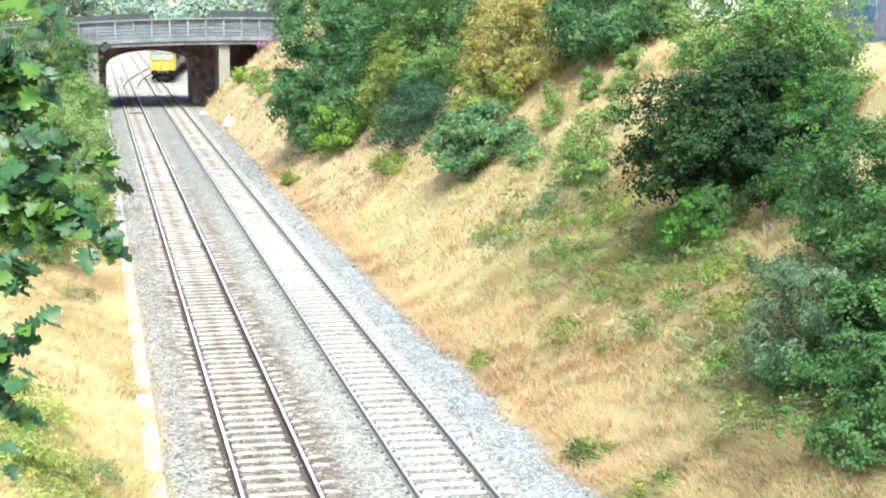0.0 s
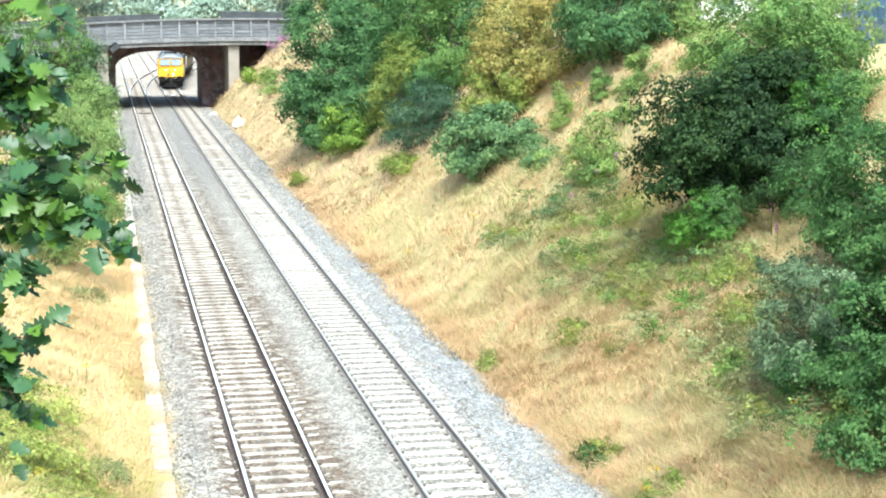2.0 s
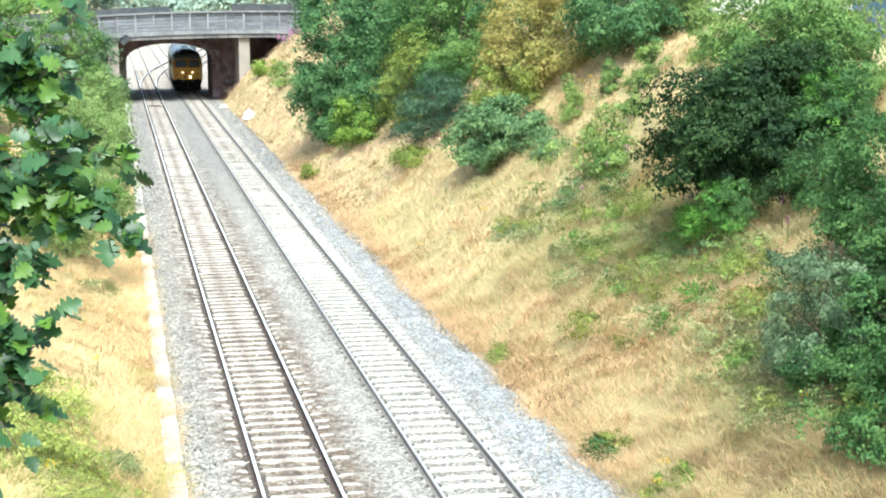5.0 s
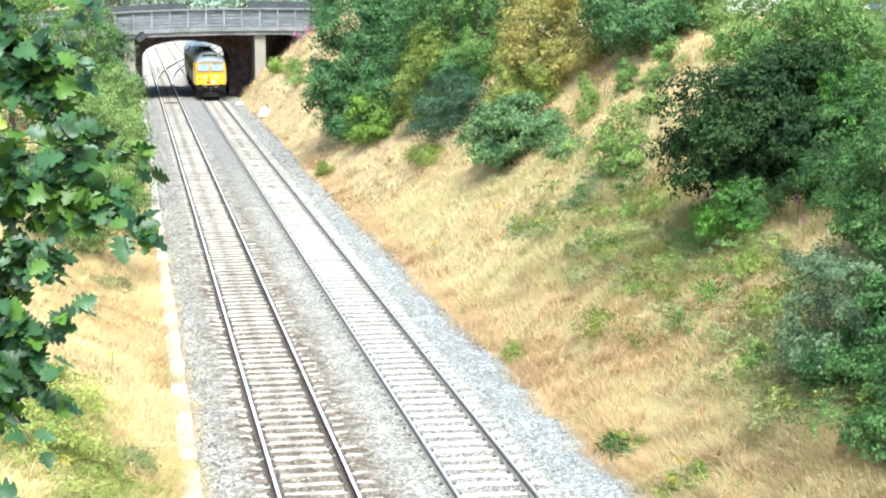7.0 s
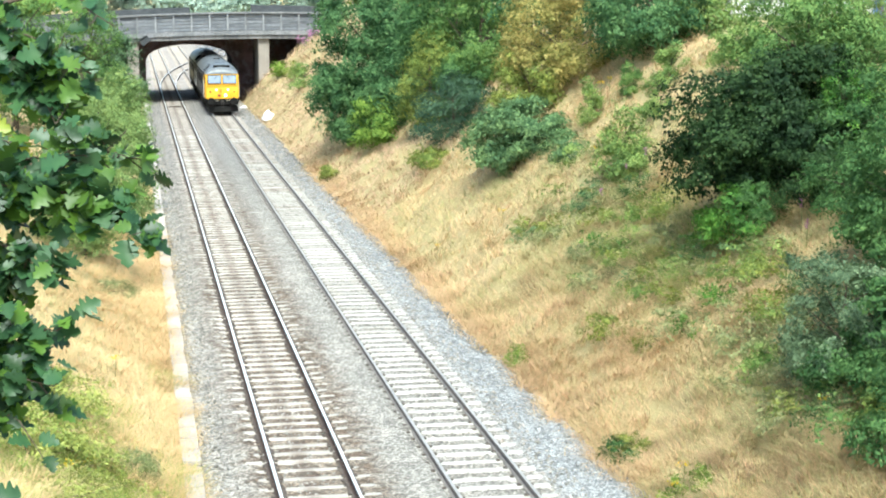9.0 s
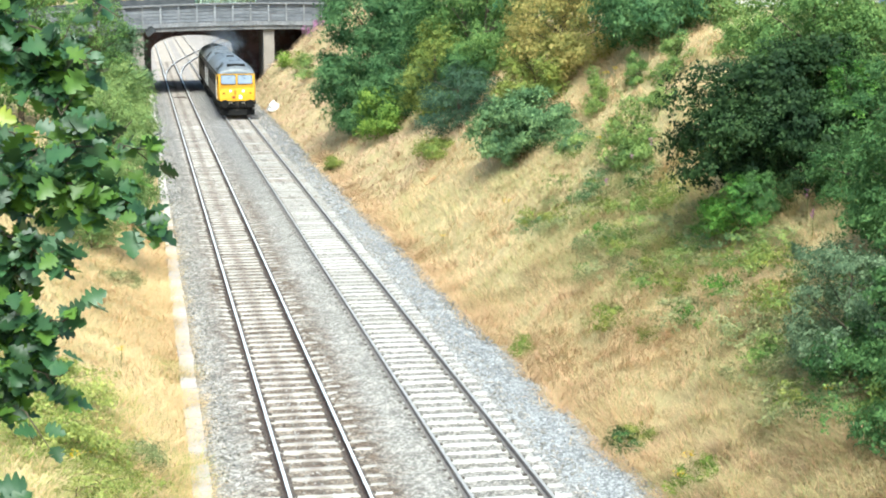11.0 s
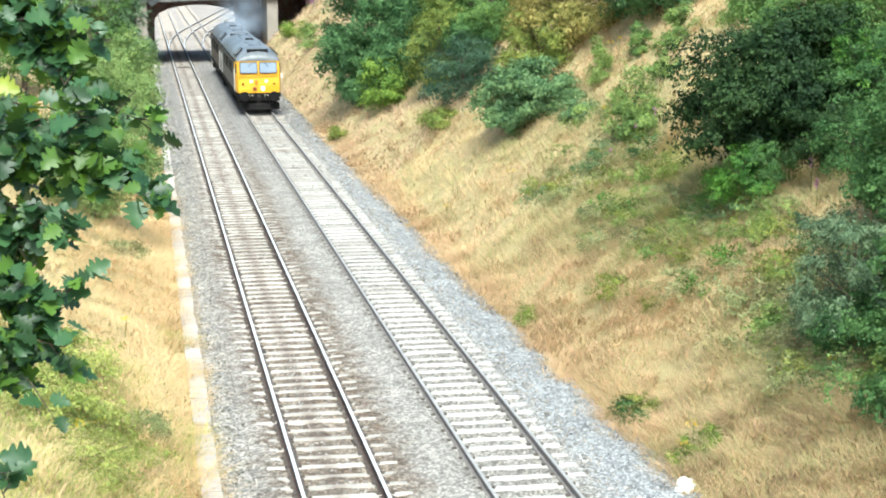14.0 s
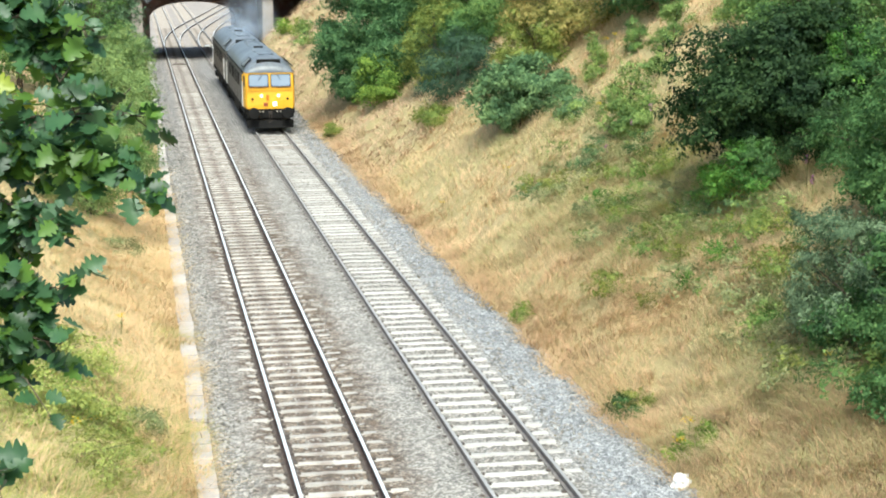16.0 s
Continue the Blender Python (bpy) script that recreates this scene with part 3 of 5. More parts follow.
def add_end(loco, end, paint):
    bright = paint is M_YELLOW
    front = part("cab_front", cab_front(end), paint, loco, "bright yellow cab front" if bright else "dull coupled cab end")
    for s in (-1, 1):
        x0, x1 = (0.045, 1.10) if s > 0 else (-1.10, -0.045)
        part("window_surround", spin(window_panel(x0, x1, 2.31, 2.97, 0.012), end), M_RUBBER, front)
        part("pane", spin(window_panel(x0 + 0.05, x1 - 0.05, 2.36, 2.92, 0.018), end), M_WINDOW, front, "pale reflecting cab windscreen")
        bm = rod(bmesh.new(), (s * 0.35, -HALF + nose_y(2.95) - 0.04, 2.97), (s * 0.58, -HALF + nose_y(2.68) - 0.04, 2.68), 0.014)
        part("wiper", spin(bm, end), M_BLACK, front)
        # lamps and plates
        bm = rod(bmesh.new(), (s * 0.44, -HALF + 0.02, 1.86), (s * 0.44, -HALF - 0.04, 1.86), 0.085, n=16)
        part("marker_light", spin(bm, end), M_MARKER if bright else M_RUBBER, front)
        bm = rod(bmesh.new(), (s * 0.91, -HALF + 0.02, 1.70), (s * 0.91, -HALF - 0.03, 1.70), 0.06, n=12)
        part("lamp_iron", spin(bm, end), M_BLACK, front)
        # buffers, with an oval head
        bm = rod(bmesh.new(), (s * 0.87, -HALF + 0.25, 0.98), (s * 0.87, -HALF - 0.40, 0.98), 0.14, n=12)
        rod(bm, (s * 0.87, -HALF - 0.40, 0.98), (s * 0.87, -HALF - 0.48, 0.98), 0.31, 0.27, n=20)
        part("buffer", spin(bm, end), M_BLACK, loco, "black oval buffer")
        bm = rod(bmesh.new(), (s * 1.36, -HALF + 0.98, 1.25), (s * 1.36, -HALF + 0.98, 2.55), 0.014)
        rod(bm, (s * 1.36, -HALF + 1.40, 1.25), (s * 1.36, -HALF + 1.40, 2.55), 0.014)
        part("handrail", spin(bm, end), M_WHITE, loco, "white cab-door handrails")
        part("cab_side_window", spin(boxed(min(s * 1.32, s * 1.352), max(s * 1.32, s * 1.352), -HALF + 1.4, -HALF + 2.05, 2.26, 2.84, 0.004), end), M_RUBBER, loco)
        bm = bmesh.new()
        pts = [(s * 1.345 * w + s * 0.012, -HALF + y + nose_y(z) * max(0.0, 1 - y / 0.95), z) for y, w, z in ((0.20, 0.95, 2.34), (0.56, 0.985, 2.34), (0.56, 0.985, 2.86), (0.24, 0.95, 2.86))]
        rim = [bm.verts.new(q) for q in pts]
        back = [bm.verts.new((q[0] - s * 0.05, q[1], q[2])) for q in pts]
        bm.faces.new(rim)
        bm.faces.new(list(reversed(back)))
        for k in range(4):
            bm.faces.new((rim[k], rim[(k + 1) % 4], back[(k + 1) % 4], back[k]))
        part("quarter_light", spin(bm, end), M_RUBBER, front, "dark cab quarter window")
        part("cab_door", spin(boxed(min(s * 1.32, s * 1.354), max(s * 1.32, s * 1.354), -HALF + 1.02, -HALF + 1.36, 1.25, 2.92, 0.004), end), paint, loco)
    bm = boxed(0.14, 0.34, -HALF - 0.06, -HALF + 0.02, 1.32, 1.54, 0.03)
    part("headlight", spin(bm, end), M_LAMP if bright else M_RUBBER, front)
    part("electric_socket", spin(boxed(-0.34, -0.12, -HALF - 0.05, -HALF + 0.02, 1.32, 1.51, 0.02), end), M_RED, front)
    part("multiple_socket", spin(boxed(-0.20, -0.05, -HALF - 0.045, -HALF + 0.02, 1.62, 1.92, 0.03), end), mat("orange_socket", (0.62, 0.22, 0.02), (0.5, 0.18, 0.02), 3, 0.5, bump=0), front)
    part("waist_rail", spin(boxed(-1.15, 1.15, -HALF - 0.018, -HALF + 0.02, 2.19, 2.23, 0.006), end), paint, front)
    # bufferbeam, coupling and pipes
    beam = part("bufferbeam", spin(boxed(-1.22, 1.22, -HALF + 0.02, -HALF + 0.30, 0.70, 1.185, 0.03), end), M_BLACK, loco)
    for x in (-0.55, -0.38, 0.36, 0.52):
        bm = bmesh.new()
        for k in range(5):
            a, c = k / 5, (k + 1) / 5
            rod(bm, (x, -HALF - 0.02 - 0.16 * math.sin(a * 3.1), 1.02 - 0.5 * a), (x, -HALF - 0.02 - 0.16 * math.sin(c * 3.1), 1.02 - 0.5 * c), 0.03, n=6)
        part("brake_hose", spin(bm, end), M_BLACK, beam)
        part("hose_cock", spin(boxed(x - 0.035, x + 0.035, -HALF - 0.10, -HALF + 0.02, 1.0, 1.08, 0.01), end), M_COCK, beam)
    bm = bmesh.new()
    for k in range(3):
        z = 1.0 - 0.17 * k
        for dx in (-0.06, 0.06):
            rod(bm, (dx, -HALF - 0.1, z), (dx, -HALF - 0.12, z - 0.2), 0.025, n=6)
    box(bm, -0.09, 0.09, -HALF - 0.14, -HALF + 0.05, 0.88, 1.05, 0.02)
    part("coupling", spin(bm, end), M_WHEEL, beam)
    bm = bmesh.new()
    sect = [(-1.2, 0.0), (-0.6, -0.16), (0.6, -0.16), (1.2, 0.0)]
    a = [bm.verts.new((x, -HALF + 0.1 + y, 0.60)) for x, y in sect]
    b = [bm.verts.new((x, -HALF + y, 0.20)) for x, y in sect]
    c = [bm.verts.new((x, -HALF + 0.16 + y, 0.60)) for x, y in sect]
    e = [bm.verts.new((x, -HALF + 0.06 + y, 0.20)) for x, y in sect]
    for k in range(3):
        bm.faces.new((a[k], a[k + 1], b[k + 1], b[k]))
        bm.faces.new((c[k + 1], c[k], e[k], e[k + 1]))
        bm.faces.new((b[k], b[k + 1], e[k + 1], e[k]))
    part("snowplough", spin(bm, end), M_BLACK, loco)


WHEELSETS = [-7.75, -5.70, -3.65, 3.65, 5.70, 7.75]


def wheelset_mesh():
    bm = bmesh.new()
    for s in (-1, 1):
        rod(bm, (s * 0.69, 0, 0), (s * 0.81, 0, 0), 0.56, n=28)
        rod(bm, (s * 0.66, 0, 0), (s * 0.70, 0, 0), 0.59, n=28)
        for k in range(6):
            a = k * math.pi / 3
            rod(bm, (s * 0.83, 0, 0), (s * 0.83, 0.42 * math.cos(a), 0.42 * math.sin(a)), 0.05, 0.03, n=6)
    rod(bm, (-1.0, 0, 0), (1.0, 0, 0), 0.09, n=12)
    me = bpy.data.meshes.new("wheelset")
    bm.to_mesh(me)
    bm.free()
    me.materials.append(M_WHEEL)
    return me


WHEELS = wheelset_mesh()


def build_loco(label, side_material, leading):
    loco = thing("diesel_locomotive", label, "locomotive", group="pair of locomotives")
    y0, y1 = -HALF + 0.93, HALF - 0.93
    part("body", loft([[(x, y, z) for x, z in both(SIDE)] for y in (y0, -6, -3, 0, 3, 6, y1)]), side_material, loco)
    # roof with domed ends
    rings = []
    for y, k in ((0.20, 0.02), (0.26, 0.30), (0.42, 0.52), (0.75, 0.74), (1.2, 0.90), (1.8, 1.0), (4, 1.0), (9.35, 1.0)):
        rings.append([(x * (0.915 + 0.085 * min(1, k * 1.15)), -HALF + y, 3.042 + (z - 3.042) * k) for x, z in both(CROWN)])
    back = [[(x, -y, z) for x, y, z in r] for r in reversed(rings[:-1])]
    roof = part("roof", loft(rings + back), M_ROOF, loco, "weathered grey roof with domed ends")
    for f in roof.data.polygons:
        f.use_smooth = True
    for s in (-1, 1):
        # dark grilles on the roof slope, raised hatches and cantrail strips
        for y, l in ((-7.3, 1.6),):
            part("cantrail_grille", boxed(-0.02, 0.02, -l / 2, l / 2, -0.31, 0.31, 0.01), M_BLACK, roof).matrix_basis = Matrix.Translation((s * 1.075, y, 3.495)) @ Matrix.Rotation(s * radians(-45), 4, "Y")
            for k in range(int(l / 0.24)):
                part("grille_bar", boxed(-0.03, 0.03, -0.03, 0.03, -0.27, 0.27), M_ROOF, roof).matrix_basis = Matrix.Translation((s * 1.08, y - l / 2 + 0.1 + 0.24 * k, 3.50)) @ Matrix.Rotation(s * radians(-45), 4, "Y")
        part("gutter", boxed(min(s * 1.29, s * 1.345), max(s * 1.29, s * 1.345), -HALF + 0.9, HALF - 0.9, 3.0, 3.045), M_BLACK, roof)
        for y, l in ((-4.4, 1.5), (-2.0, 1.1), (1.0, 2.2), (4.2, 1.4)):
            ob = part("bodyside_grille", boxed(min(s * 1.335, s * 1.358), max(s * 1.335, s * 1.358), y - l / 2, y + l / 2, 2.1, 2.78, 0.005), M_BLACK, loco)
        for y in (-6.1, -3.2, -0.6, 2.5, 5.6):
            part("body_seam", boxed(min(s * 1.34, s * 1.352), max(s * 1.34, s * 1.352), y - 0.015, y + 0.015, 1.28, 2.92), M_BLACK, loco)
        part("solebar", boxed(min(s * 1.05, s * 1.30), max(s * 1.05, s * 1.30), -HALF + 0.4, HALF - 0.4, 0.90, 1.185, 0.01), M_BLACK, loco)
    for y, w, l, h in ((-5.2, 0.40, 1.5, 3.90), (-3.0, 0.46, 2.0, 3.89), (-0.4, 0.34, 2.2, 3.90), (2.2, 0.42, 1.9, 3.89), (5.0, 0.4, 2.4, 3.90)):
        part("roof_hatch", boxed(-w, w, y - l / 2, y + l / 2, h - 0.24, h - 0.035, 0.03), M_ROOF, roof)
    for y in (-7.0, 5.0, 6.2):
        part("roof_fan", rod(bmesh.new(), (0, y, 3.75), (0, y, 3.88), 0.42, 0.38, n=24), M_ROOF_DARK, roof)
    part("exhaust", boxed(-0.25, 0.25, -1.0, -0.6, 3.8, 3.95, 0.02), M_BLACK, roof)
    for e in (-1, 1):
        part("horn_grille", boxed(-0.62, 0.62, e * (HALF - 0.72) - 0.13, e * (HALF - 0.72) + 0.13, 3.46, 3.70, 0.03), M_BLACK, roof, "black horn grille above the cab")
        add_end(loco, e, M_YELLOW if e < 0 and leading else side_material)
    # underframe
    part("fuel_tank", boxed(-1.22, 1.22, -2.3, 2.3, 0.32, 1.17, 0.08), M_BLACK, loco)
    for e in (-1, 1):
        bogie = part("bogie", boxed(-0.6, 0.6, e * 5.7 - 2.4, e * 5.7 + 2.4, 0.55, 0.85, 0.02), M_BLACK, loco)
        for s in (-1, 1):
            bm = bmesh.new()
            box(bm, min(s * 0.98, s * 1.12), max(s * 0.98, s * 1.12), e * 5.7 - 2.75, e * 5.7 + 2.75, 0.56, 0.86, 0.03)
            for dy in (-2.05, 0, 2.05):
                box(bm, min(s * 0.94, s * 1.18), max(s * 0.94, s * 1.18), e * 5.7 + dy - 0.2, e * 5.7 + dy + 0.2, 0.36, 0.72, 0.03)
                for o in (-0.42, 0.42):
                    rod(bm, (s * 1.05, e * 5.7 + dy + o, 0.4), (s * 1.05, e * 5.7 + dy + o, 0.62), 0.09, n=10)
            part("side_frame", bm, M_BLACK, bogie)
    wheels = []
    for y in WHEELSETS:
        w = part("wheelset", WHEELS, None, loco, "steel wheelset")
        w.matrix_basis = pose(0, y, 0.565)
        wheels.append(w)
    return loco, wheels


LOCO_A, WHEELS_A = build_loco("grey diesel locomotive with a bright yellow cab front", M_LOCO_GREY, True)
LOCO_B, WHEELS_B = build_loco("brown-grey diesel locomotive coupled behind the leading one", M_LOCO_BROWN, False)


# ---- shrubs and trees ----
# two greens carry a crown's shaded core and its patchy lit lumps
F_DARK = foliage("shaded_sallow_leaves", (0.046, 0.092, 0.028), (0.014, 0.038, 0.015), tone=0.45)
F_SALLOW = foliage("dusky_blue_green_leaves", (0.085, 0.15, 0.085), (0.05, 0.105, 0.065))
F_ELDER = foliage("elder_leaves", (0.105, 0.21, 0.065), (0.055, 0.13, 0.042), tone=0.4)
F_FAN = foliage("yellow_green_fan_leaves", (0.22, 0.34, 0.06), (0.12, 0.235, 0.045), tone=0.4)
F_SCRUB = foliage("oak_scrub_leaves", (0.19, 0.30, 0.12), (0.085, 0.17, 0.075), tone=0.42)
F_NETTLE = foliage("pale_nettle_leaves", (0.43, 0.47, 0.14), (0.28, 0.36, 0.09), tone=0.35)
F_DEEP = foliage("deep_green_leaves", (0.125, 0.235, 0.085), (0.06, 0.15, 0.06), tone=0.4)
F_MID = foliage("mid_green_leaves", (0.19, 0.31, 0.085), (0.10, 0.20, 0.06), tone=0.38)
F_BRIGHT = foliage("bright_green_leaves", (0.27, 0.39, 0.065), (0.16, 0.28, 0.05))
F_LIGHT = foliage("light_green_leaves", (0.28, 0.39, 0.11), (0.16, 0.26, 0.08), tone=0.4)
F_FRESH = foliage("fresh_green_leaves", (0.13, 0.29, 0.045), (0.06, 0.16, 0.035), tone=0.4)
F_BIRCH = foliage("birch_leaves", (0.27, 0.37, 0.125), (0.17, 0.27, 0.09))
F_OLIVE = foliage("olive_yellow_leaves", (0.29, 0.33, 0.075), (0.15, 0.225, 0.055), tone=0.38)
F_YELLOW = foliage("yellowing_leaves", (0.50, 0.42, 0.14), (0.24, 0.25, 0.07), tone=0.45)
F_BLUE = foliage("blue_green_leaves", (0.16, 0.25, 0.125), (0.10, 0.18, 0.09))
F_GREY = foliage("grey_green_leaves", (0.20, 0.285, 0.155), (0.095, 0.16, 0.085), tone=0.45)
F_BRAMBLE = foliage("bramble_leaves", (0.24, 0.30, 0.125), (0.34, 0.34, 0.165))
# air haze over the distance is put into these pale bluish greens
F_HAZE = foliage("haze_tinted_leaves", (0.46, 0.56, 0.47), (0.36, 0.48, 0.42), tone=0.12)


def quads_mesh(name, P, nv):
    """P: n x nv x 3 corners; one face each."""
    n = len(P)
    me = bpy.data.meshes.new(name)
    me.vertices.add(n * nv)
    me.vertices.foreach_set("co", np.ascontiguousarray(P, dtype=np.float32).ravel())
    me.loops.add(n * nv)
    me.loops.foreach_set("vertex_index", np.arange(n * nv, dtype=np.int32))
    me.polygons.add(n)
    me.polygons.foreach_set("loop_start", np.arange(n, dtype=np.int32) * nv)
    me.update(calc_edges=True)
    return me


def unit(v):
    return v / np.maximum(1e-9, np.linalg.norm(v, axis=-1, keepdims=True))


def crown_mesh(seed, w, d, h, leaves, size, clumps=60, low=0.0, spread=0.17, slim=0.45, top=0.0, shear=0.0):
    """Leaves in clumps on and within an uneven ellipsoid standing on z = low."""
    rng = np.random.default_rng(seed)
    leaves, size = int(leaves * 1.25), size * 0.88
    u = unit(rng.normal(size=(clumps, 3)) + np.array([0, 0, 0.10]))
    r = 0.66 + 0.30 * rng.random(clumps) ** 0.6
    lump = 1 + 0.09 * np.sin(u[:, 0] * 5 + seed) + 0.09 * np.sin(u[:, 1] * 6 + u[:, 2] * 4 + seed * 2)
    C = u * (r * lump)[:, None]
    rise = np.where(C[:, 2] > 0, 0.68, 0.30) * h
    C = np.stack([C[:, 0] * w / 2, C[:, 1] * d / 2, C[:, 2] * rise], 1) * (1 - spread * 0.4)
    C[:, 2] += 0.31 * h + low
    taper = 1 - top * np.clip(C[:, 2] / h, 0, 1)
    C[:, :2] *= taper[:, None]
    size_c = (0.65 + 0.7 * rng.random(clumps)) * spread
    # sprays of leaves on each clump
    sprays = max(40, leaves // 13)
    pick = rng.integers(0, clumps, sprays)
    off_s = unit(rng.normal(size=(sprays, 3)) + np.array([0, 0, 0.25])) * (rng.random((sprays, 1)) ** 0.4)
    S = C[pick] + off_s * size_c[pick][:, None] * np.array([w, min(d, 1.3 * w), h * 0.72]) * 0.9
    sit = rng.integers(0, sprays, leaves)
    off = off_s[sit]
    P = S[sit] + rng.normal(0, size * 0.85, (leaves, 3)) * np.array([1, 1, 0.65])
    inner = rng.random(leaves) < 0.14
    P[inner] = (P[inner] - np.array([0, 0, 0.33 * h])) * rng.uniform(0.3, 0.9, (inner.sum(), 1)) + np.array([0, 0, 0.33 * h])
    P[:, 2] = np.maximum(P[:, 2], low + 0.10 * h * rng.random(leaves) - 0.3)
    down = np.minimum(P[:, 0] * np.sign(shear), 0.0) * abs(shear)
    P[:, 2] += 0.35 * down * np.clip(1 - 1.3 * P[:, 2] / h, 0, 1)
    lean = rng.normal(0, 0.42, (sprays, 3))[sit]
    out = unit(unit(P - np.array([0, 0, low + h * 0.35])) * 0.55 + off * 0.9 + lean + rng.normal(0, 0.25, (leaves, 3)) + np.array([0, 0, 0.35]))
    along = unit(np.cross(out, rng.normal(size=(leaves, 3))))
    along[:, 2] -= 0.25
    across = unit(np.cross(out, along))
    s = (size * (0.55 + 0.8 * rng.random(leaves)))[:, None]
    fold = out * s * 0.12
    Q = np.stack([P - along * s * 0.5, P + across * s * slim * 0.5 + fold, P + along * s * 0.5, P - across * s * slim * 0.5 + fold], 1)
    return quads_mesh("crown", Q, 4)


def limbs_mesh(seed, w, h, low, thick, n=9):
    rng = np.random.default_rng(seed + 500)
    bm = bmesh.new()
    lean = Vector((rng.normal(0, 0.05) * w, rng.normal(0, 0.05) * w, h * 0.72))
    rod(bm, (0, 0, -0.35), lean * 0.45, thick, thick * 0.75)
    rod(bm, lean * 0.45, lean, thick * 0.75, thick * 0.25)
    for k in range(n):
        a = k * 2.4 + rng.random()
        s = lean * (0.18 + 0.6 * rng.random())
        e = s + Vector((math.cos(a) * w * 0.34, math.sin(a) * w * 0.34, h * (0.12 + 0.2 * rng.random())))
        rod(bm, s, e, thick * 0.4, thick * 0.1, n=5)
    return bm


def shrub(name, label, x, y, w, h, material, leaves, size, seed, low=0.0, d=None, thick=None, clumps=60, spread=0.17, slim=0.45, top=0.0, category="shrub", group="bank shrubs", dz=0.0, shear=None):
    if shear is None:
        shear = 0.78 if x > 9.6 else -0.5 if x < 0.8 else 0.0
    t = thing(name, label, category, (x, y, spot(x, y) - 0.05 + dz), group)
    if h < 1.2:
        stem = part("stem", limbs_mesh(seed, w, h, low, thick or 0.02, 5), M_BARK, t)
        tagged(stem, kind="stuff")
    else:
        part("trunk", limbs_mesh(seed, w, h, low, thick or max(0.03, 0.02 * h)), M_BARK, t)
    part("crown", crown_mesh(seed, w, d or (1.45 * w if x > 9.6 else w), h, leaves, size, clumps, low, spread, slim, top, shear), material, t)
    return t


# right bank, from the bridge towards the camera
TREE = dict(category="tree", group="bank trees")
shrub("tree", "tall dense deep-green ash tree on the bank", 13.25, 99.0, 7.4, 8.6, F_DEEP, 52000, 0.21, 11, clumps=170, spread=0.13, slim=0.45, **TREE)
shrub("tree", "deep-green ash tree high on the bank", 16.6, 97.0, 6.5, 8.2, F_DEEP, 22000, 0.24, 12, clumps=120, spread=0.13, **TREE)
shrub("shrub", "dark-green undergrowth at the ash tree's foot", 11.7, 96.5, 3.6, 3.6, F_DEEP, 11000, 0.19, 33, clumps=60)
shrub("shrub", "dark-green saplings filling in under the ash trees", 13.6, 92.0, 4.0, 4.4, F_DEEP, 13000, 0.19, 214, clumps=70)
shrub("shrub", "olive-green scrub between the larger bushes", 14.9, 82.5, 3.0, 3.0, F_ELDER, 9000, 0.15, 215, clumps=60)
shrub("shrub", "low yellow-green weeds below the blue-green bush", 12.7, 77.0, 2.4, 0.9, F_OLIVE, 3500, 0.12, 216, clumps=36, spread=0.24)
shrub("shrub", "bright yellow-green shrub at the tree's foot", 11.9, 91.0, 2.7, 2.7, F_FAN, 7000, 0.20, 13, clumps=26, spread=0.22, slim=0.32, top=0.3)
shrub("shrub", "olive-green hawthorn bush on the bank", 14.0, 85.0, 3.4, 5.0, F_OLIVE, 13000, 0.14, 14, clumps=70)
shrub("shrub", "rounded blue-green sallow bush on the bank", 14.0, 79.0, 4.2, 3.1, F_SALLOW, 15000, 0.12, 15, clumps=80, slim=0.4)
shrub("tree", "mid-green hawthorn tree behind smaller bushes", 16.2, 85.0, 5.0, 6.6, F_MID, 18000, 0.17, 16, clumps=90, **TREE)
shrub("tree", "mid-green tree standing in the wood on the bank", 16.4, 91.0, 5.5, 7.0, F_ELDER, 17000, 0.20, 51, clumps=110, **TREE)
shrub("tree", "deep-green tree in the bank-top wood", 19.5, 82.0, 6.0, 6.5, F_DEEP, 10000, 0.24, 52, clumps=90, **TREE)
shrub("tree", "yellowing olive field maple on the bank", 17.2, 72.6, 5.2, 5.4, F_YELLOW, 24000, 0.14, 17, clumps=130, spread=0.11, **TREE)
shrub("shrub", "yellow-green growth under the yellowing tree", 15.9, 71.5, 3.2, 2.8, F_OLIVE, 8000, 0.14, 18)
shrub("shrub", "low spreading blue-green oak scrub", 14.4, 66.4, 4.4, 2.3, F_SCRUB, 17000, 0.15, 19, clumps=100, spread=0.11, slim=0.6)
shrub("shrub", "upright leafy shoots of pale oak scrub", 13.9, 65.4, 1.8, 2.1, F_SCRUB, 6000, 0.14, 201, clumps=30, spread=0.2, slim=0.5, top=0.35)
shrub("shrub", "pale green weedy growth beside the oak scrub", 14.9, 61.8, 2.0, 1.1, F_SCRUB, 3500, 0.11, 202, clumps=34, spread=0.2)
shrub("shrub", "upright light-green sapling beside the oak scrub", 16.2, 63.2, 1.1, 1.7, F_LIGHT, 2800, 0.10, 203, clumps=26, top=0.4)
shrub("shrub", "leafy light-green sapling near the bank's crest", 18.2, 60.0, 1.4, 1.5, F_LIGHT, 3000, 0.10, 204, clumps=26, top=0.3)
shrub("shrub", "low light-green bush at the bank's crest", 19.6, 56.5, 2.2, 1.5, F_LIGHT, 5000, 0.11, 205, clumps=34)
shrub("shrub", "slender light-green sapling among dry grass", 15.1, 54.6, 2.0, 2.7, F_LIGHT, 6500, 0.12, 20, clumps=40, top=0.45, spread=0.19)
shrub("tree", "dark-green tree at the top of the bank", 19.4, 67.0, 4.8, 5.0, F_DEEP, 18000, 0.17, 21, clumps=80, **TREE)
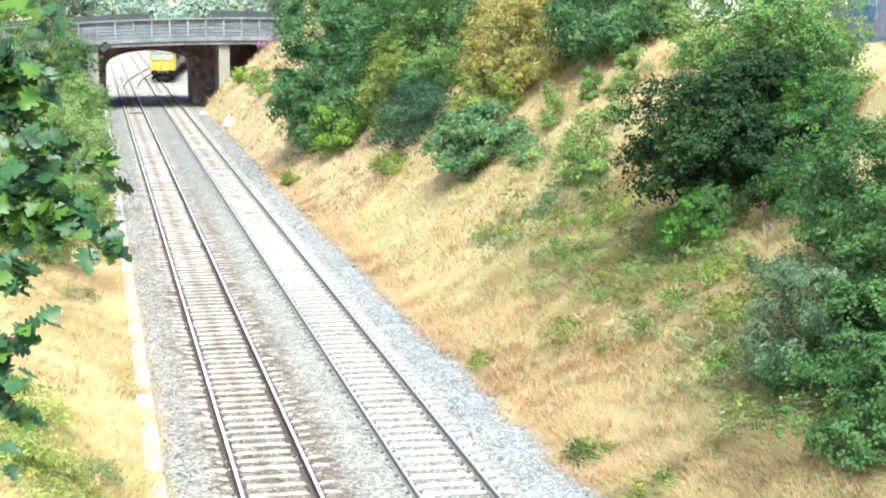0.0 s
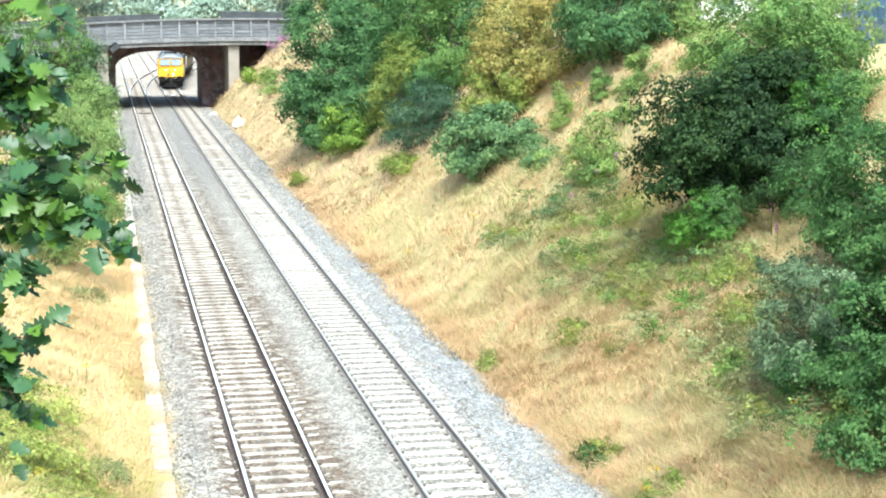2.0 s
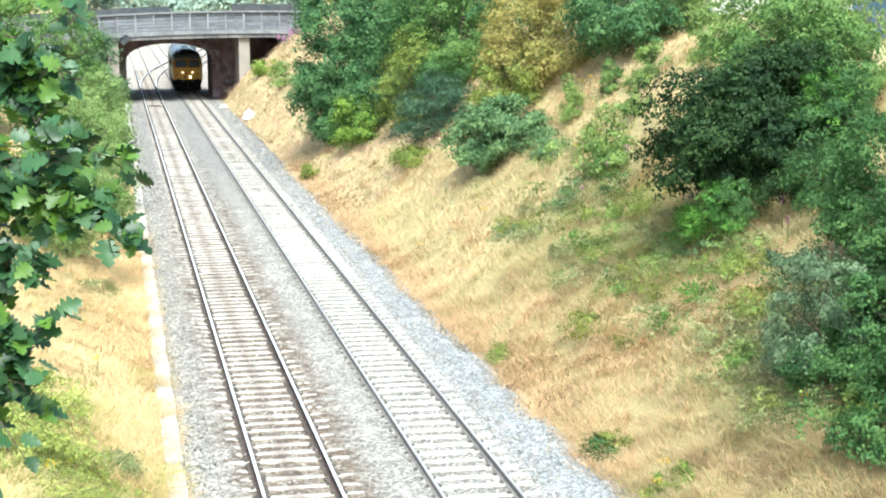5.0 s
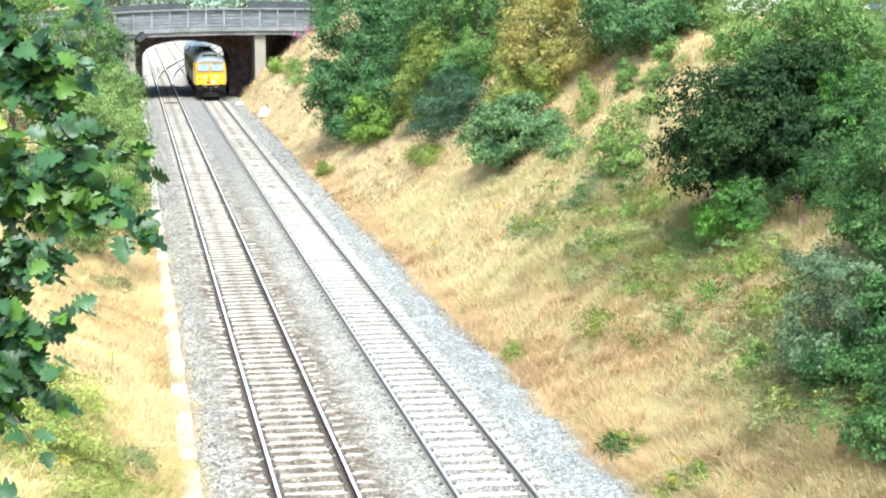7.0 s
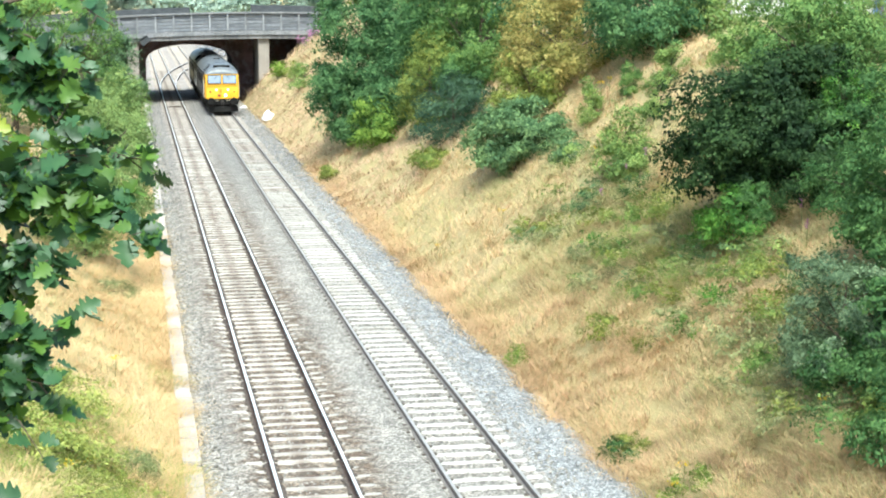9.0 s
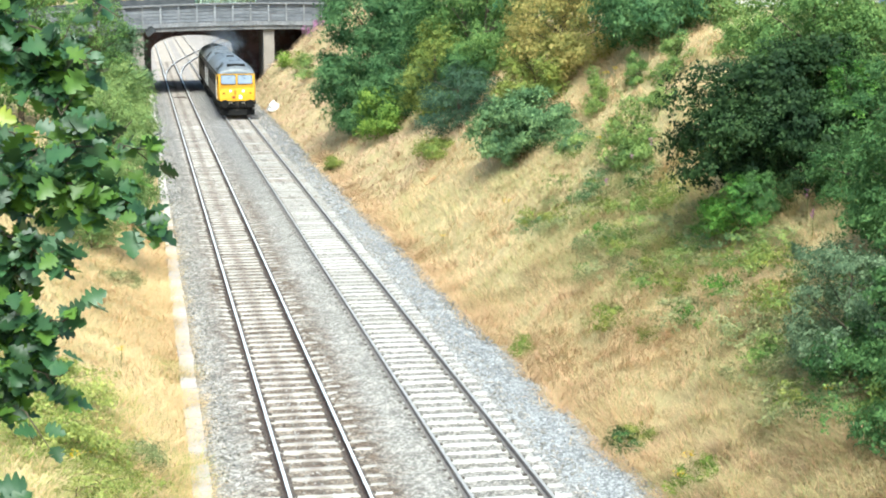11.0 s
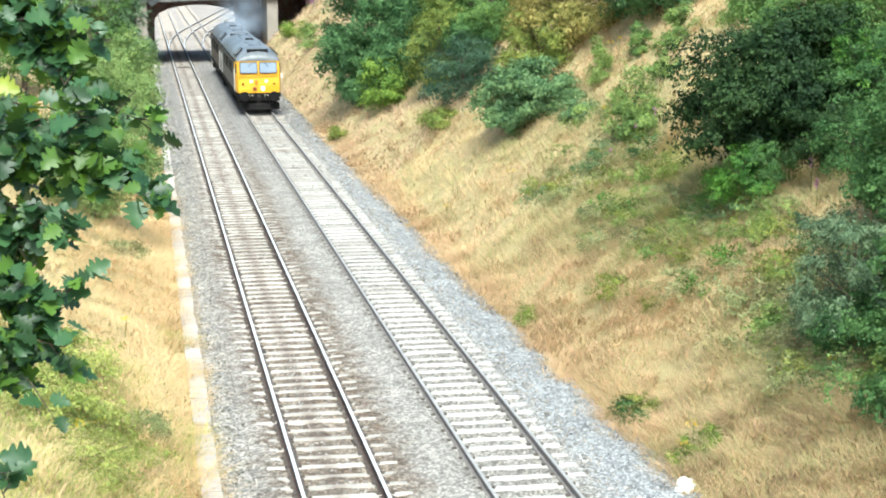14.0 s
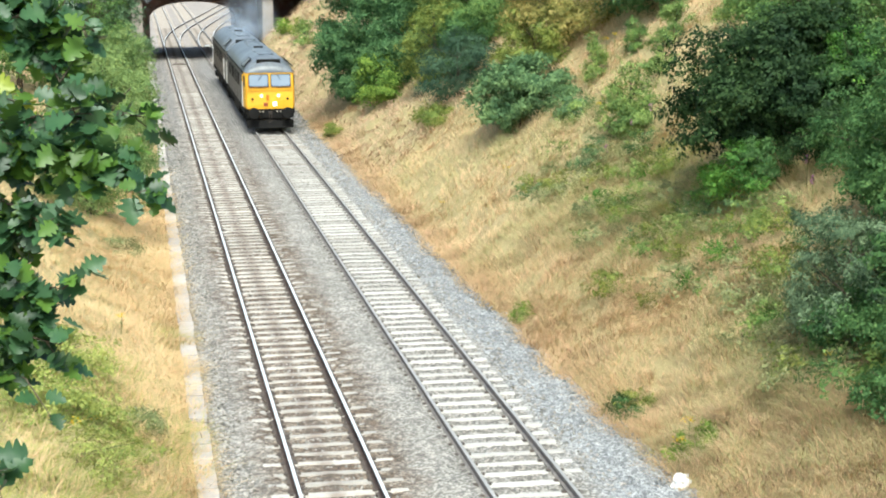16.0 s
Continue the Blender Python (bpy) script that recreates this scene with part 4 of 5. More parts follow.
shrub("tree", "deep-green tree behind the bank's top", 21.6, 74.0, 5.5, 5.6, F_DEEP, 10000, 0.22, 53, clumps=80, shear=0.2, **TREE)
shrub("shrub", "small dark-green sapling in dry grass", 17.5, 62.6, 0.9, 1.2, F_MID, 2000, 0.10, 22, clumps=25)
shrub("shrub", "small light-green sapling in dry grass", 16.9, 57.2, 1.25, 1.6, F_LIGHT, 3200, 0.10, 23, clumps=30, top=0.3)
shrub("tree", "pale yellow-green tree beyond the bank's crest", 23.2, 57.5, 5.0, 3.6, F_BIRCH, 12000, 0.14, 217, clumps=80, shear=0.1, **TREE)
shrub("shrub", "light-green bush at the top of the bank", 21.6, 66.8, 3.6, 3.0, F_LIGHT, 9000, 0.14, 24, shear=0.2)
shrub("tree", "large round dark-green sallow tree on the bank", 15.98, 43.3, 5.8, 3.5, F_DARK, 66000, 0.105, 25, clumps=170, spread=0.13, d=5.0, slim=0.7, **TREE)
shrub("shrub", "lighter green upper growth beside the round tree", 18.3, 44.4, 3.0, 2.6, F_MID, 14000, 0.12, 26, clumps=70)
# added crown: the round tree's sunlit top, made of lighter leaves
shrub("tree", "lighter green crown standing in for the round tree's sunlit top", 17.3, 45.0, 3.6, 5.0, F_MID, 26000, 0.12, 206, clumps=110, **TREE)
shrub("shrub", "olive-green growth at the round tree's outer side", 17.2, 41.6, 2.2, 2.0, F_ELDER, 11000, 0.10, 207, clumps=60)
shrub("shrub", "light-green spray of leaves on the round tree's flank", 16.9, 41.4, 1.0, 2.6, F_FRESH, 2200, 0.10, 218, clumps=22, spread=0.2)
shrub("shrub", "dark undergrowth in the shade below the round tree", 15.9, 40.6, 2.4, 1.3, F_DARK, 9000, 0.09, 212, clumps=50)
shrub("shrub", "deep-green growth behind the fresh bush", 14.75, 41.3, 1.4, 1.2, F_ELDER, 6000, 0.08, 219, clumps=40)
shrub("shrub", "dark leafy undergrowth beside the leaning tree", 15.9, 38.6, 2.0, 1.2, F_ELDER, 8000, 0.09, 213, clumps=50)
shrub("shrub", "fresh mid-green bush below the round tree", 14.3, 41.7, 1.85, 1.6, F_FRESH, 9500, 0.08, 27, clumps=45)
shrub("tree", "broad mid-green tree leaning over the bank", 15.6, 33.4, 4.0, 3.2, F_ELDER, 34000, 0.095, 28, clumps=130, spread=0.11, slim=0.5, **TREE)
shrub("shrub", "grey-green willow bush on the slope", 13.0, 31.8, 2.3, 2.7, F_GREY, 22000, 0.08, 29, clumps=70, spread=0.13, slim=0.4)
shrub("shrub", "dark bramble thicket at the grey bush's foot", 13.75, 29.6, 2.6, 1.9, F_ELDER, 17000, 0.09, 30, clumps=80, spread=0.13, slim=0.6)
shrub("shrub", "dense dark-green bramble with yellowing leaves", 13.3, 27.9, 2.2, 1.4, F_ELDER, 14000, 0.085, 208, clumps=70, spread=0.14, slim=0.6)
shrub("shrub", "trailing dark bramble at the thicket's foot", 12.75, 28.7, 1.5, 0.8, F_OLIVE, 6000, 0.08, 209, clumps=50, spread=0.16, slim=0.6)
shrub("shrub", "tangled bramble below the grey willow", 12.75, 30.6, 1.8, 0.9, F_ELDER, 7000, 0.075, 210, clumps=50, spread=0.16, slim=0.55)
shrub("shrub", "dark bramble between the willow and the tree", 14.3, 31.0, 2.0, 1.6, F_DARK, 9000, 0.085, 211, clumps=60, spread=0.14, slim=0.6)
shrub("shrub", "bramble thicket with yellowing leaves low on the slope", 12.5, 27.6, 1.6, 0.8, F_ELDER, 6000, 0.085, 31, slim=0.6)
shrub("shrub", "small dark bush at the ballast's edge", 9.75, 91.5, 1.0, 1.0, F_OLIVE, 1800, 0.12, 32, clumps=25)
for k, (x, y, w, h, m) in enumerate([(12.3, 47.1, 1.7, 0.5, F_BRAMBLE), (14.0, 45.4, 1.8, 0.5, F_BRAMBLE), (12.6, 40.3, 2.2, 0.55, F_BRAMBLE), (12.8, 53.2, 1.4, 0.4, F_BRAMBLE), (13.7, 51.5, 2.0, 0.4, F_OLIVE), (12.2, 31.8, 2.0, 0.4, F_BRAMBLE), (13.9, 40.2, 1.8, 0.35, F_LIGHT), (10.15, 35.9, 0.8, 0.35, F_OLIVE), (9.85, 45.6, 0.6, 0.35, F_BRIGHT), (13.2, 37.0, 2.6, 0.45, F_BRAMBLE), (14.2, 38.6, 2.2, 0.5, F_OLIVE), (11.8, 146.0, 1.7, 1.4, F_BRIGHT), (12.5, 135.0, 2.3, 2.0, F_LIGHT), (12.6, 141.0, 1.8, 1.3, F_OLIVE), (15.2, 61.0, 1.6, 0.7, F_LIGHT), (13.4, 34.0, 2.0, 0.4, F_BRAMBLE), (12.9, 43.5, 2.0, 0.4, F_OLIVE), (13.0, 49.6, 1.8, 0.35, F_BRAMBLE), (13.6, 35.6, 2.4, 0.5, F_OLIVE), (12.7, 36.0, 1.8, 0.4, F_BRAMBLE), (13.6, 42.6, 1.6, 0.3, F_LIGHT), (12.6, 29.6, 2.2, 0.6, F_MID), (11.6, 43.0, 1.6, 0.3, F_OLIVE), (13.3, 46.6, 2.2, 0.4, F_OLIVE)]):
    shrub("bramble", "low sprawling bramble patch in the dry grass", x, y, w, h, m, 1500 if y < 60 else 1000, 0.075 if y < 60 else 0.16, 60 + k, clumps=36, spread=0.24, slim=0.6, group="bramble patches")

for k, (label, x, y, w, h, m) in enumerate([
    ('small leafy bush below the round tree', 14.62, 51.20, 1.3, 0.8, F_ELDER),
    ('olive weeds below the round tree', 14.45, 48.29, 1.8, 0.6, F_OLIVE),
    ('grey-green weeds under the sapling', 13.79, 53.95, 1.2, 0.6, F_SCRUB),
    ('upright yellow-green plant at the ballast edge', 9.97, 32.09, 0.5, 0.55, F_BRIGHT),
    ('upright yellow-green plant at the ballast edge', 10.33, 31.74, 0.45, 0.5, F_BRIGHT),
    ('dark-green tuft at the ballast edge', 9.89, 35.67, 0.9, 0.5, F_ELDER),
    ('olive bramble trailing below the willow', 12.30, 31.68, 1.5, 0.5, F_OLIVE),
    ('pale bramble trailing below the willow', 12.62, 33.48, 1.3, 0.5, F_BRAMBLE),
    ('dark bramble trailing below the thicket', 12.25, 30.13, 1.3, 0.5, F_ELDER),
    ('fresh green weed at the ballast edge', 9.89, 46.14, 0.5, 0.4, F_BRIGHT),
]):
    shrub("weed_patch", label, x, y, w, h, m, 1600, 0.075, 400 + k, clumps=26, spread=0.24, slim=0.5, category="weeds", group="weed patches")

# scattered low weeds and young brambles over the middle of the slope
weed_rng = random.Random(12)
for k in range(70):
    y = weed_rng.uniform(32.5, 58)
    x = weed_rng.uniform(11.9, 14.9) + (0.5 if y > 50 else 0)
    m = weed_rng.choice([F_BRAMBLE, F_OLIVE, F_SCRUB, F_FRESH, F_BRAMBLE, F_LIGHT])
    shrub("weed_patch", "low tangled green weeds among the dry grass", x, y, weed_rng.uniform(0.7, 1.7), weed_rng.uniform(0.25, 0.55), m, 800, 0.065, 300 + k, clumps=22, spread=0.34, slim=0.55, category="weeds", group="weed patches")

# the bank across the line
ACROSS = dict(category="tree", group="trees across the line")
for k, (x, y, w, h, n) in enumerate([(-1.7, 58.5, 4.2, 5.0, 18000), (-1.4, 68.0, 4.2, 5.4, 18000), (-1.2, 80.0, 4.2, 5.6, 16000), (-0.9, 95.0, 4.0, 4.6, 12000), (-1.2, 112.0, 4.2, 4.2, 9000)]):
    shrub("tree", "pale feathery birch scrub across the line", x, y, w, h, F_BIRCH, n, 0.10 + 0.02 * k, 40 + k, clumps=110, spread=0.14, slim=0.4, **ACROSS)
shrub("tree", "dark blue-green bush by the road bridge", -1.0, 140.0, 4.0, 6.6, F_BLUE, 11000, 0.22, 54, clumps=80, **ACROSS)
shrub("tree", "mid-green tree near the road bridge", -3.0, 126.0, 5.0, 8.0, F_MID, 14000, 0.2, 55, clumps=90, **ACROSS)
shrub("tree", "tall mid-green tree on the far bank", -5.5, 88.0, 6.0, 7.6, F_MID, 14000, 0.18, 56, clumps=90, **ACROSS)
WEEDS = dict(group="weeds across the line")
shrub("shrub", "yellow-green nettle bed on the slope", -2.1, 33.2, 3.2, 1.0, F_NETTLE, 6000, 0.075, 58, clumps=90, slim=0.5, **WEEDS)
shrub("shrub", "low yellow-green weeds spreading towards the trough", -0.7, 32.6, 2.0, 0.35, F_NETTLE, 2200, 0.07, 59, clumps=80, slim=0.35, **WEEDS)
shrub("shrub", "low light-green weeds under the oak boughs", -1.3, 30.6, 2.8, 0.6, F_NETTLE, 4500, 0.07, 57, clumps=80, slim=0.35, **WEEDS)
shrub("shrub", "fresh light-green nettles on the slope", -1.8, 37.0, 2.6, 1.0, F_NETTLE, 5500, 0.075, 46, clumps=70, slim=0.5, **WEEDS)
shrub("shrub", "light-green weeds low on the slope", -1.5, 33.5, 2.2, 0.7, F_NETTLE, 6000, 0.075, 47, clumps=70, slim=0.5, **WEEDS)
shrub("shrub", "tuft of green weeds near the trough", -0.2, 34.6, 0.9, 0.55, F_BRAMBLE, 1800, 0.12, 48, clumps=26, slim=0.22, **WEEDS)
shrub("shrub", "grey-green tuft under the birch scrub", -0.7, 55.0, 1.5, 0.7, F_BRAMBLE, 2200, 0.09, 49, clumps=30, slim=0.3, **WEEDS)

# far trees beyond the bridge, the farthest with haze in their leaf colour
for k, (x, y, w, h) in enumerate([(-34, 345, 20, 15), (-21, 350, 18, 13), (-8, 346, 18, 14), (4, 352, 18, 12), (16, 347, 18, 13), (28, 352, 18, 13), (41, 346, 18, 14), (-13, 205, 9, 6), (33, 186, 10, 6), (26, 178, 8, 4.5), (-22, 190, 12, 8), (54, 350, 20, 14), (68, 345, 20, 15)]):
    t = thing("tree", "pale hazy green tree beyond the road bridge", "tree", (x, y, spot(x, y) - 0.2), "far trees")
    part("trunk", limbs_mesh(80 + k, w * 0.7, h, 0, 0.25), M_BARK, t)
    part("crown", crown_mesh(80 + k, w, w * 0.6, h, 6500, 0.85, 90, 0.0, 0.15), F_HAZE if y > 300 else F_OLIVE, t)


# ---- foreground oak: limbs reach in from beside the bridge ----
# shade and sun on the oak leaves are put into a dark and a lit green
F_OAK = mat("shaded_glossy_oak_leaf", (0.05, 0.112, 0.038), (0.026, 0.072, 0.029), 6, 0.42, fine=60, bump=0.05, random_tone=0.45, translucent=0.18, spec=0.4)
F_OAK_LIT = mat("lit_green_oak_leaf", (0.13, 0.24, 0.035), (0.08, 0.17, 0.03), 6, 0.42, fine=60, bump=0.05, random_tone=0.3, translucent=0.4, spec=0.5)
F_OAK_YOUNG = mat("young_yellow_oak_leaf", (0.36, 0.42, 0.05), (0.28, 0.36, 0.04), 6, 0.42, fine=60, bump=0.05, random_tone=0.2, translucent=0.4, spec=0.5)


def oak_leaf(seed, length=0.12):
    """A lobed leaf, base at the origin, tip along +y, folded along its rib."""
    rng = random.Random(seed)
    right = []
    n = 30
    lobes = 4
    for k in range(n + 1):
        u = k / n
        env = 0.40 * math.sin(math.pi * min(1.0, u ** 0.72 * 1.0)) ** 0.8 + 0.012
        wave = 0.40 + 0.64 * abs(math.sin(math.pi * lobes * (u ** 0.95) + 0.2)) ** 0.8
        right.append((env * wave * (1 + rng.uniform(-0.03, 0.03)), u))
    verts, faces = [], []
    curl = rng.uniform(-0.25, 0.35)
    for k, (w, u) in enumerate(right):
        zc = curl * 0.5 * (u - 0.4) ** 2 - 0.12 * curl * u
        w2 = right[k][0] * (1 + rng.uniform(-0.03, 0.03))
        ripple = 0.012 * math.sin(u * 9 + seed)
        verts += [(-w2 * length, u * length, (zc + 0.28 * w2 + ripple) * length), (0, u * length, zc * length), (w * length, u * length, (zc + 0.28 * w - ripple) * length)]
    for k in range(n):
        a, b = 3 * k, 3 * (k + 1)
        faces += [(a, a + 1, b + 1, b), (a + 1, a + 2, b + 2, b + 1)]
    return mesh("leaf", verts, faces, True)


OAK_LIMBS = [
    [(-3.0, 7.0, 8.7), (-0.588, 6.92, 9.478), (-0.417, 6.8, 9.51), (-0.272, 6.65, 9.463)],
    [(-3.0, 7.0, 8.6), (-0.563, 6.82, 9.419), (-0.348, 6.7, 9.351), (-0.274, 6.55, 9.187)],
    [(-3.0, 7.0, 8.6), (-0.335, 6.72, 9.441), (-0.222, 6.6, 9.424), (-0.142, 6.45, 9.37)],
    [(-3.0, 7.0, 8.3), (-0.576, 6.82, 9.1), (-0.496, 6.7, 9.129), (-0.433, 6.55, 9.126)],
    [(-3.0, 7.0, 8.2), (-0.575, 6.52, 9.026), (-0.353, 6.4, 9.082), (-0.165, 6.25, 9.102)],
    [(-3.0, 7.0, 8.2), (-0.559, 6.32, 8.997), (-0.17, 6.2, 8.975), (0.058, 6.05, 8.875)],
    [(-3.0, 7.0, 8.1), (-0.572, 6.42, 8.908), (-0.314, 6.3, 8.964), (-0.121, 6.15, 8.977)],
    [(-3.0, 7.0, 8.0), (-0.575, 6.37, 8.82), (-0.42, 6.25, 8.79), (-0.30, 6.1, 8.73)],
    [(-3.0, 7.0, 7.9), (-0.59, 6.52, 8.67), (-0.50, 6.4, 8.69), (-0.43, 6.25, 8.71)],
    [(-3.0, 7.0, 7.7), (-0.575, 6.27, 8.52), (-0.415, 6.15, 8.55), (-0.27, 6.0, 8.545)],
    [(-3.0, 7.0, 7.6), (-0.58, 6.22, 8.359), (-0.45, 6.1, 8.385), (-0.285, 5.95, 8.37)],
    [(-3.0, 7.0, 7.4), (-0.588, 6.27, 8.239), (-0.475, 6.15, 8.252), (-0.401, 6.0, 8.246)],
    [(-3.0, 7.0, 7.1), (-0.63, 6.22, 7.89), (-0.53, 6.1, 7.91), (-0.455, 5.95, 7.945)],
    [(-3.0, 7.0, 8.3), (-0.285, 6.62, 9.06), (-0.083, 6.5, 9.092), (-0.014, 6.35, 9.08)],
    [(-3.0, 7.0, 8.9), (-0.27, 6.82, 9.662), (-0.17, 6.7, 9.60), (-0.12, 6.55, 9.57)],
]
LEAVES_ON = [125, 120, 28, 26, 120, 150, 130, 90, 60, 85, 105, 65, 24, 38, 16]


def build_oak():
    x, y = -3.0, 7.2
    z = spot(x, y)
    oak = thing("oak_tree", "leafy oak tree reaching dark green boughs over the cutting", "tree")
    bm = bmesh.new()
    rod(bm, (x, y, z - 0.3), (x + 0.05, y - 0.1, 6.0), 0.24, 0.18, n=14)
    rod(bm, (x + 0.05, y - 0.1, 6.0), (x, y - 0.2, 10.0), 0.18, 0.07, n=14)
    part("trunk", bm, M_BARK, oak)
    shapes = [oak_leaf(s, 0.085 + 0.008 * (s % 4)) for s in range(6)]
    variants = []
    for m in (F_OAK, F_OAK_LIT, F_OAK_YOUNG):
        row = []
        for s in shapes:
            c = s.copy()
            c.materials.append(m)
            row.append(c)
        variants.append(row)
    rng = np.random.default_rng(77)
    for limb, count in zip(OAK_LIMBS, LEAVES_ON):
        P = [Vector(p) for p in limb]
        bm = bmesh.new()
        for k in range(3):
            rod(bm, P[k], P[k + 1], (0.04, 0.006, 0.004)[k], (0.006, 0.004, 0.0015)[k], n=7)
        twigs = []
        for k in range(9):
            u = 0.35 + 0.65 * k / 8
            base = P[1].lerp(P[2], min(1, u * 2 - 0.4)) if u < 0.7 else P[2].lerp(P[3], (u - 0.7) / 0.3)
            tip = base + Vector(rng.normal(0, 1, 3)) * 0.055 + Vector((0.02, -0.02, -0.01))
            rod(bm, base, tip, 0.003, 0.0015, n=5)
            twigs.append((base, tip))
        bough = part("bough", bm, M_BARK, oak)
        for k in range(count):
            base, tip = twigs[rng.integers(0, len(twigs))]
            u = rng.random() ** 0.6
            p = base.lerp(tip, u) + Vector(rng.normal(0, 1, 3)) * 0.018
            if k % 4 == 0:
                p = P[1].lerp(P[2], rng.random()) + Vector(rng.normal(0, 1, 3)) * 0.045
            # a random share of the leaves takes the lit green
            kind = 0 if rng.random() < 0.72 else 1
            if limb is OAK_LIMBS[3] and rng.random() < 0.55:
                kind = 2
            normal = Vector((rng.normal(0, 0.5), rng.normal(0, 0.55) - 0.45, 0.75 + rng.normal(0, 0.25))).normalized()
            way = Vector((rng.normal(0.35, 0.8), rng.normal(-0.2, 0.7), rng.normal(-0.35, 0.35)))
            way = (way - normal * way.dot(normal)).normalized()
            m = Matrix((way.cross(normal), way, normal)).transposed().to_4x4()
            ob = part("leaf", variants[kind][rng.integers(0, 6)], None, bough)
            ob.matrix_basis = Matrix.Translation(p) @ m @ Matrix.Scale(0.72 + 0.42 * rng.random(), 4)
    return oak


build_oak()


# ---- dry grass ----
M_STRAW = mat("dry_straw_grass", (0.68, 0.50, 0.295), (0.58, 0.425, 0.235), 0.25, 0.8, fine=1.6, bump=0.0, island=0.22, c=(0.58, 0.42, 0.24), translucent=0.25, spec=0.25)
M_PALE_STRAW = mat("bleached_pale_grass", (0.62, 0.46, 0.305), (0.49, 0.36, 0.215), 0.3, 0.8, fine=1.6, bump=0.0, island=0.15, translucent=0.25, spec=0.25)
M_GOLD_STRAW = mat("golden_tall_grass", (0.775, 0.59, 0.335), (0.66, 0.485, 0.25), 0.4, 0.8, fine=1.6, bump=0.0, island=0.18, translucent=0.25, spec=0.25)
M_FRESH_GRASS = mat("fresh_yellow_green_grass", (0.46, 0.48, 0.15), (0.33, 0.39, 0.105), 0.5, 0.8, fine=2.0, bump=0.0, island=0.25, translucent=0.3, spec=0.25)
M_DEAD = mat("brown_dead_stems", (0.44, 0.32, 0.19), (0.30, 0.22, 0.13), 0.5, 0.85, fine=2.0, bump=0.0, island=0.3, translucent=0.2, spec=0.2)
M_GREENISH = mat("green_bank_grass", (0.41, 0.42, 0.19), (0.54, 0.48, 0.25), 0.5, 0.8, fine=2.0, bump=0.0, island=0.25, translucent=0.25, spec=0.25)


def patchy(x, y):
    return 0.5 + 0.5 * np.sin(x * 0.55 + 1.7 * np.sin(y * 0.17)) * np.sin(y * 0.21 + 0.8 * np.sin(x * 0.4) + 0.6)


def blades(name, label, material, seed, tufts, per, xr, yr, height, width, keep, fringe=0.0):
    """Bent blades in tufts. fringe: how far tufts may creep out over the ballast's edge."""
    rng = np.random.default_rng(seed)
    x = rng.uniform(*xr, tufts)
    y = rng.uniform(*yr, tufts)
    edge = 9.3 + np.interp(y, [29, 33, 37, 47, 50], [0.52, 0.42, 0.32, 0.27, 0.0]) + 0.12 * np.sin(y * 1.7) * (y < 47)
    edge = edge - fringe * np.clip(0.5 + 0.5 * np.sin(y * 1.1 + 1.5 * np.sin(y * 0.37)) + 0.3 * np.sin(y * 3.7), 0, 1)
    ok = keep(x, y, rng.random(tufts)) & ((land(x, y) > -0.36) | (fringe > 0)) & ((x < 5) | (x > edge))
    x, y = x[ok], y[ok]
    n = len(x) * per
    lean_dir = np.repeat(rng.normal(0.5, 1.2, len(x)) + 2.0 * np.sin(x * 0.8 + y * 0.35), per)
    a = lean_dir + rng.normal(0, 1.0, n)
    bx = np.repeat(x, per) + rng.normal(0, 0.16, n)
    by = np.repeat(y, per) + rng.normal(0, 0.16, n)
    bz = np.maximum(land(bx, by) - 0.03, -0.3)
    hgt = np.repeat(rng.uniform(0.65, 1.25, len(x)) * (0.95 + 0.35 * np.clip(tussock(x, y), -1, 1.4)), per) * height * rng.uniform(0.6, 1.2, n)
    bend = hgt * rng.uniform(0.7, 2.1, n)
    wx, wy = -np.sin(a) * width * 0.5, np.cos(a) * width * 0.5
    B = np.stack([bx, by, bz], 1)
    side = np.stack([wx, wy, np.zeros(n)], 1) * rng.uniform(0.7, 1.4, (n, 1))
    mid = B + np.stack([np.cos(a) * bend * 0.35, np.sin(a) * bend * 0.35, hgt * rng.uniform(0.3, 0.55, n)], 1)
    tip = B + np.stack([np.cos(a) * bend, np.sin(a) * bend, hgt * rng.uniform(0.2, 0.8, n)], 1)
    V = np.stack([B - side, B + side, mid + side * 0.8, mid - side * 0.8, tip], 1)
    me = bpy.data.meshes.new(name)
    me.vertices.add(n * 5)
    me.vertices.foreach_set("co", V.astype(np.float32).ravel())
    base = np.arange(n, dtype=np.int32)[:, None] * 5
    loops = (base + np.array([0, 1, 2, 3, 3, 2, 4], dtype=np.int32)).ravel()
    me.loops.add(n * 7)
    me.loops.foreach_set("vertex_index", loops)
    me.polygons.add(n * 2)
    starts = (np.arange(n, dtype=np.int32)[:, None] * 7 + np.array([0, 4], dtype=np.int32)).ravel()
    me.polygons.foreach_set("loop_start", starts)
    me.update(calc_edges=True)
    return tagged(part(name, me, material), label, "grass", kind="stuff")


blades("dry_grass", "long bleached dry grass matted over the bank", M_STRAW, 1, 13000, 9, (9.3, 15.8), (24.5, 52), 0.40, 0.010, lambda x, y, r: r < (0.25 + 0.9 * patchy(x, y)) * np.where((x > 12) & (y < 50), 0.6, 1.0))
blades("green_grass", "greener grass and weeds among the dry bank grass", M_GREENISH, 2, 14000, 9, (9.8, 15.8), (24.5, 54), 0.36, 0.011, lambda x, y, r: r < (1.25 - patchy(x, y)) * np.where(x > 11.6, 1.0, 0.22))
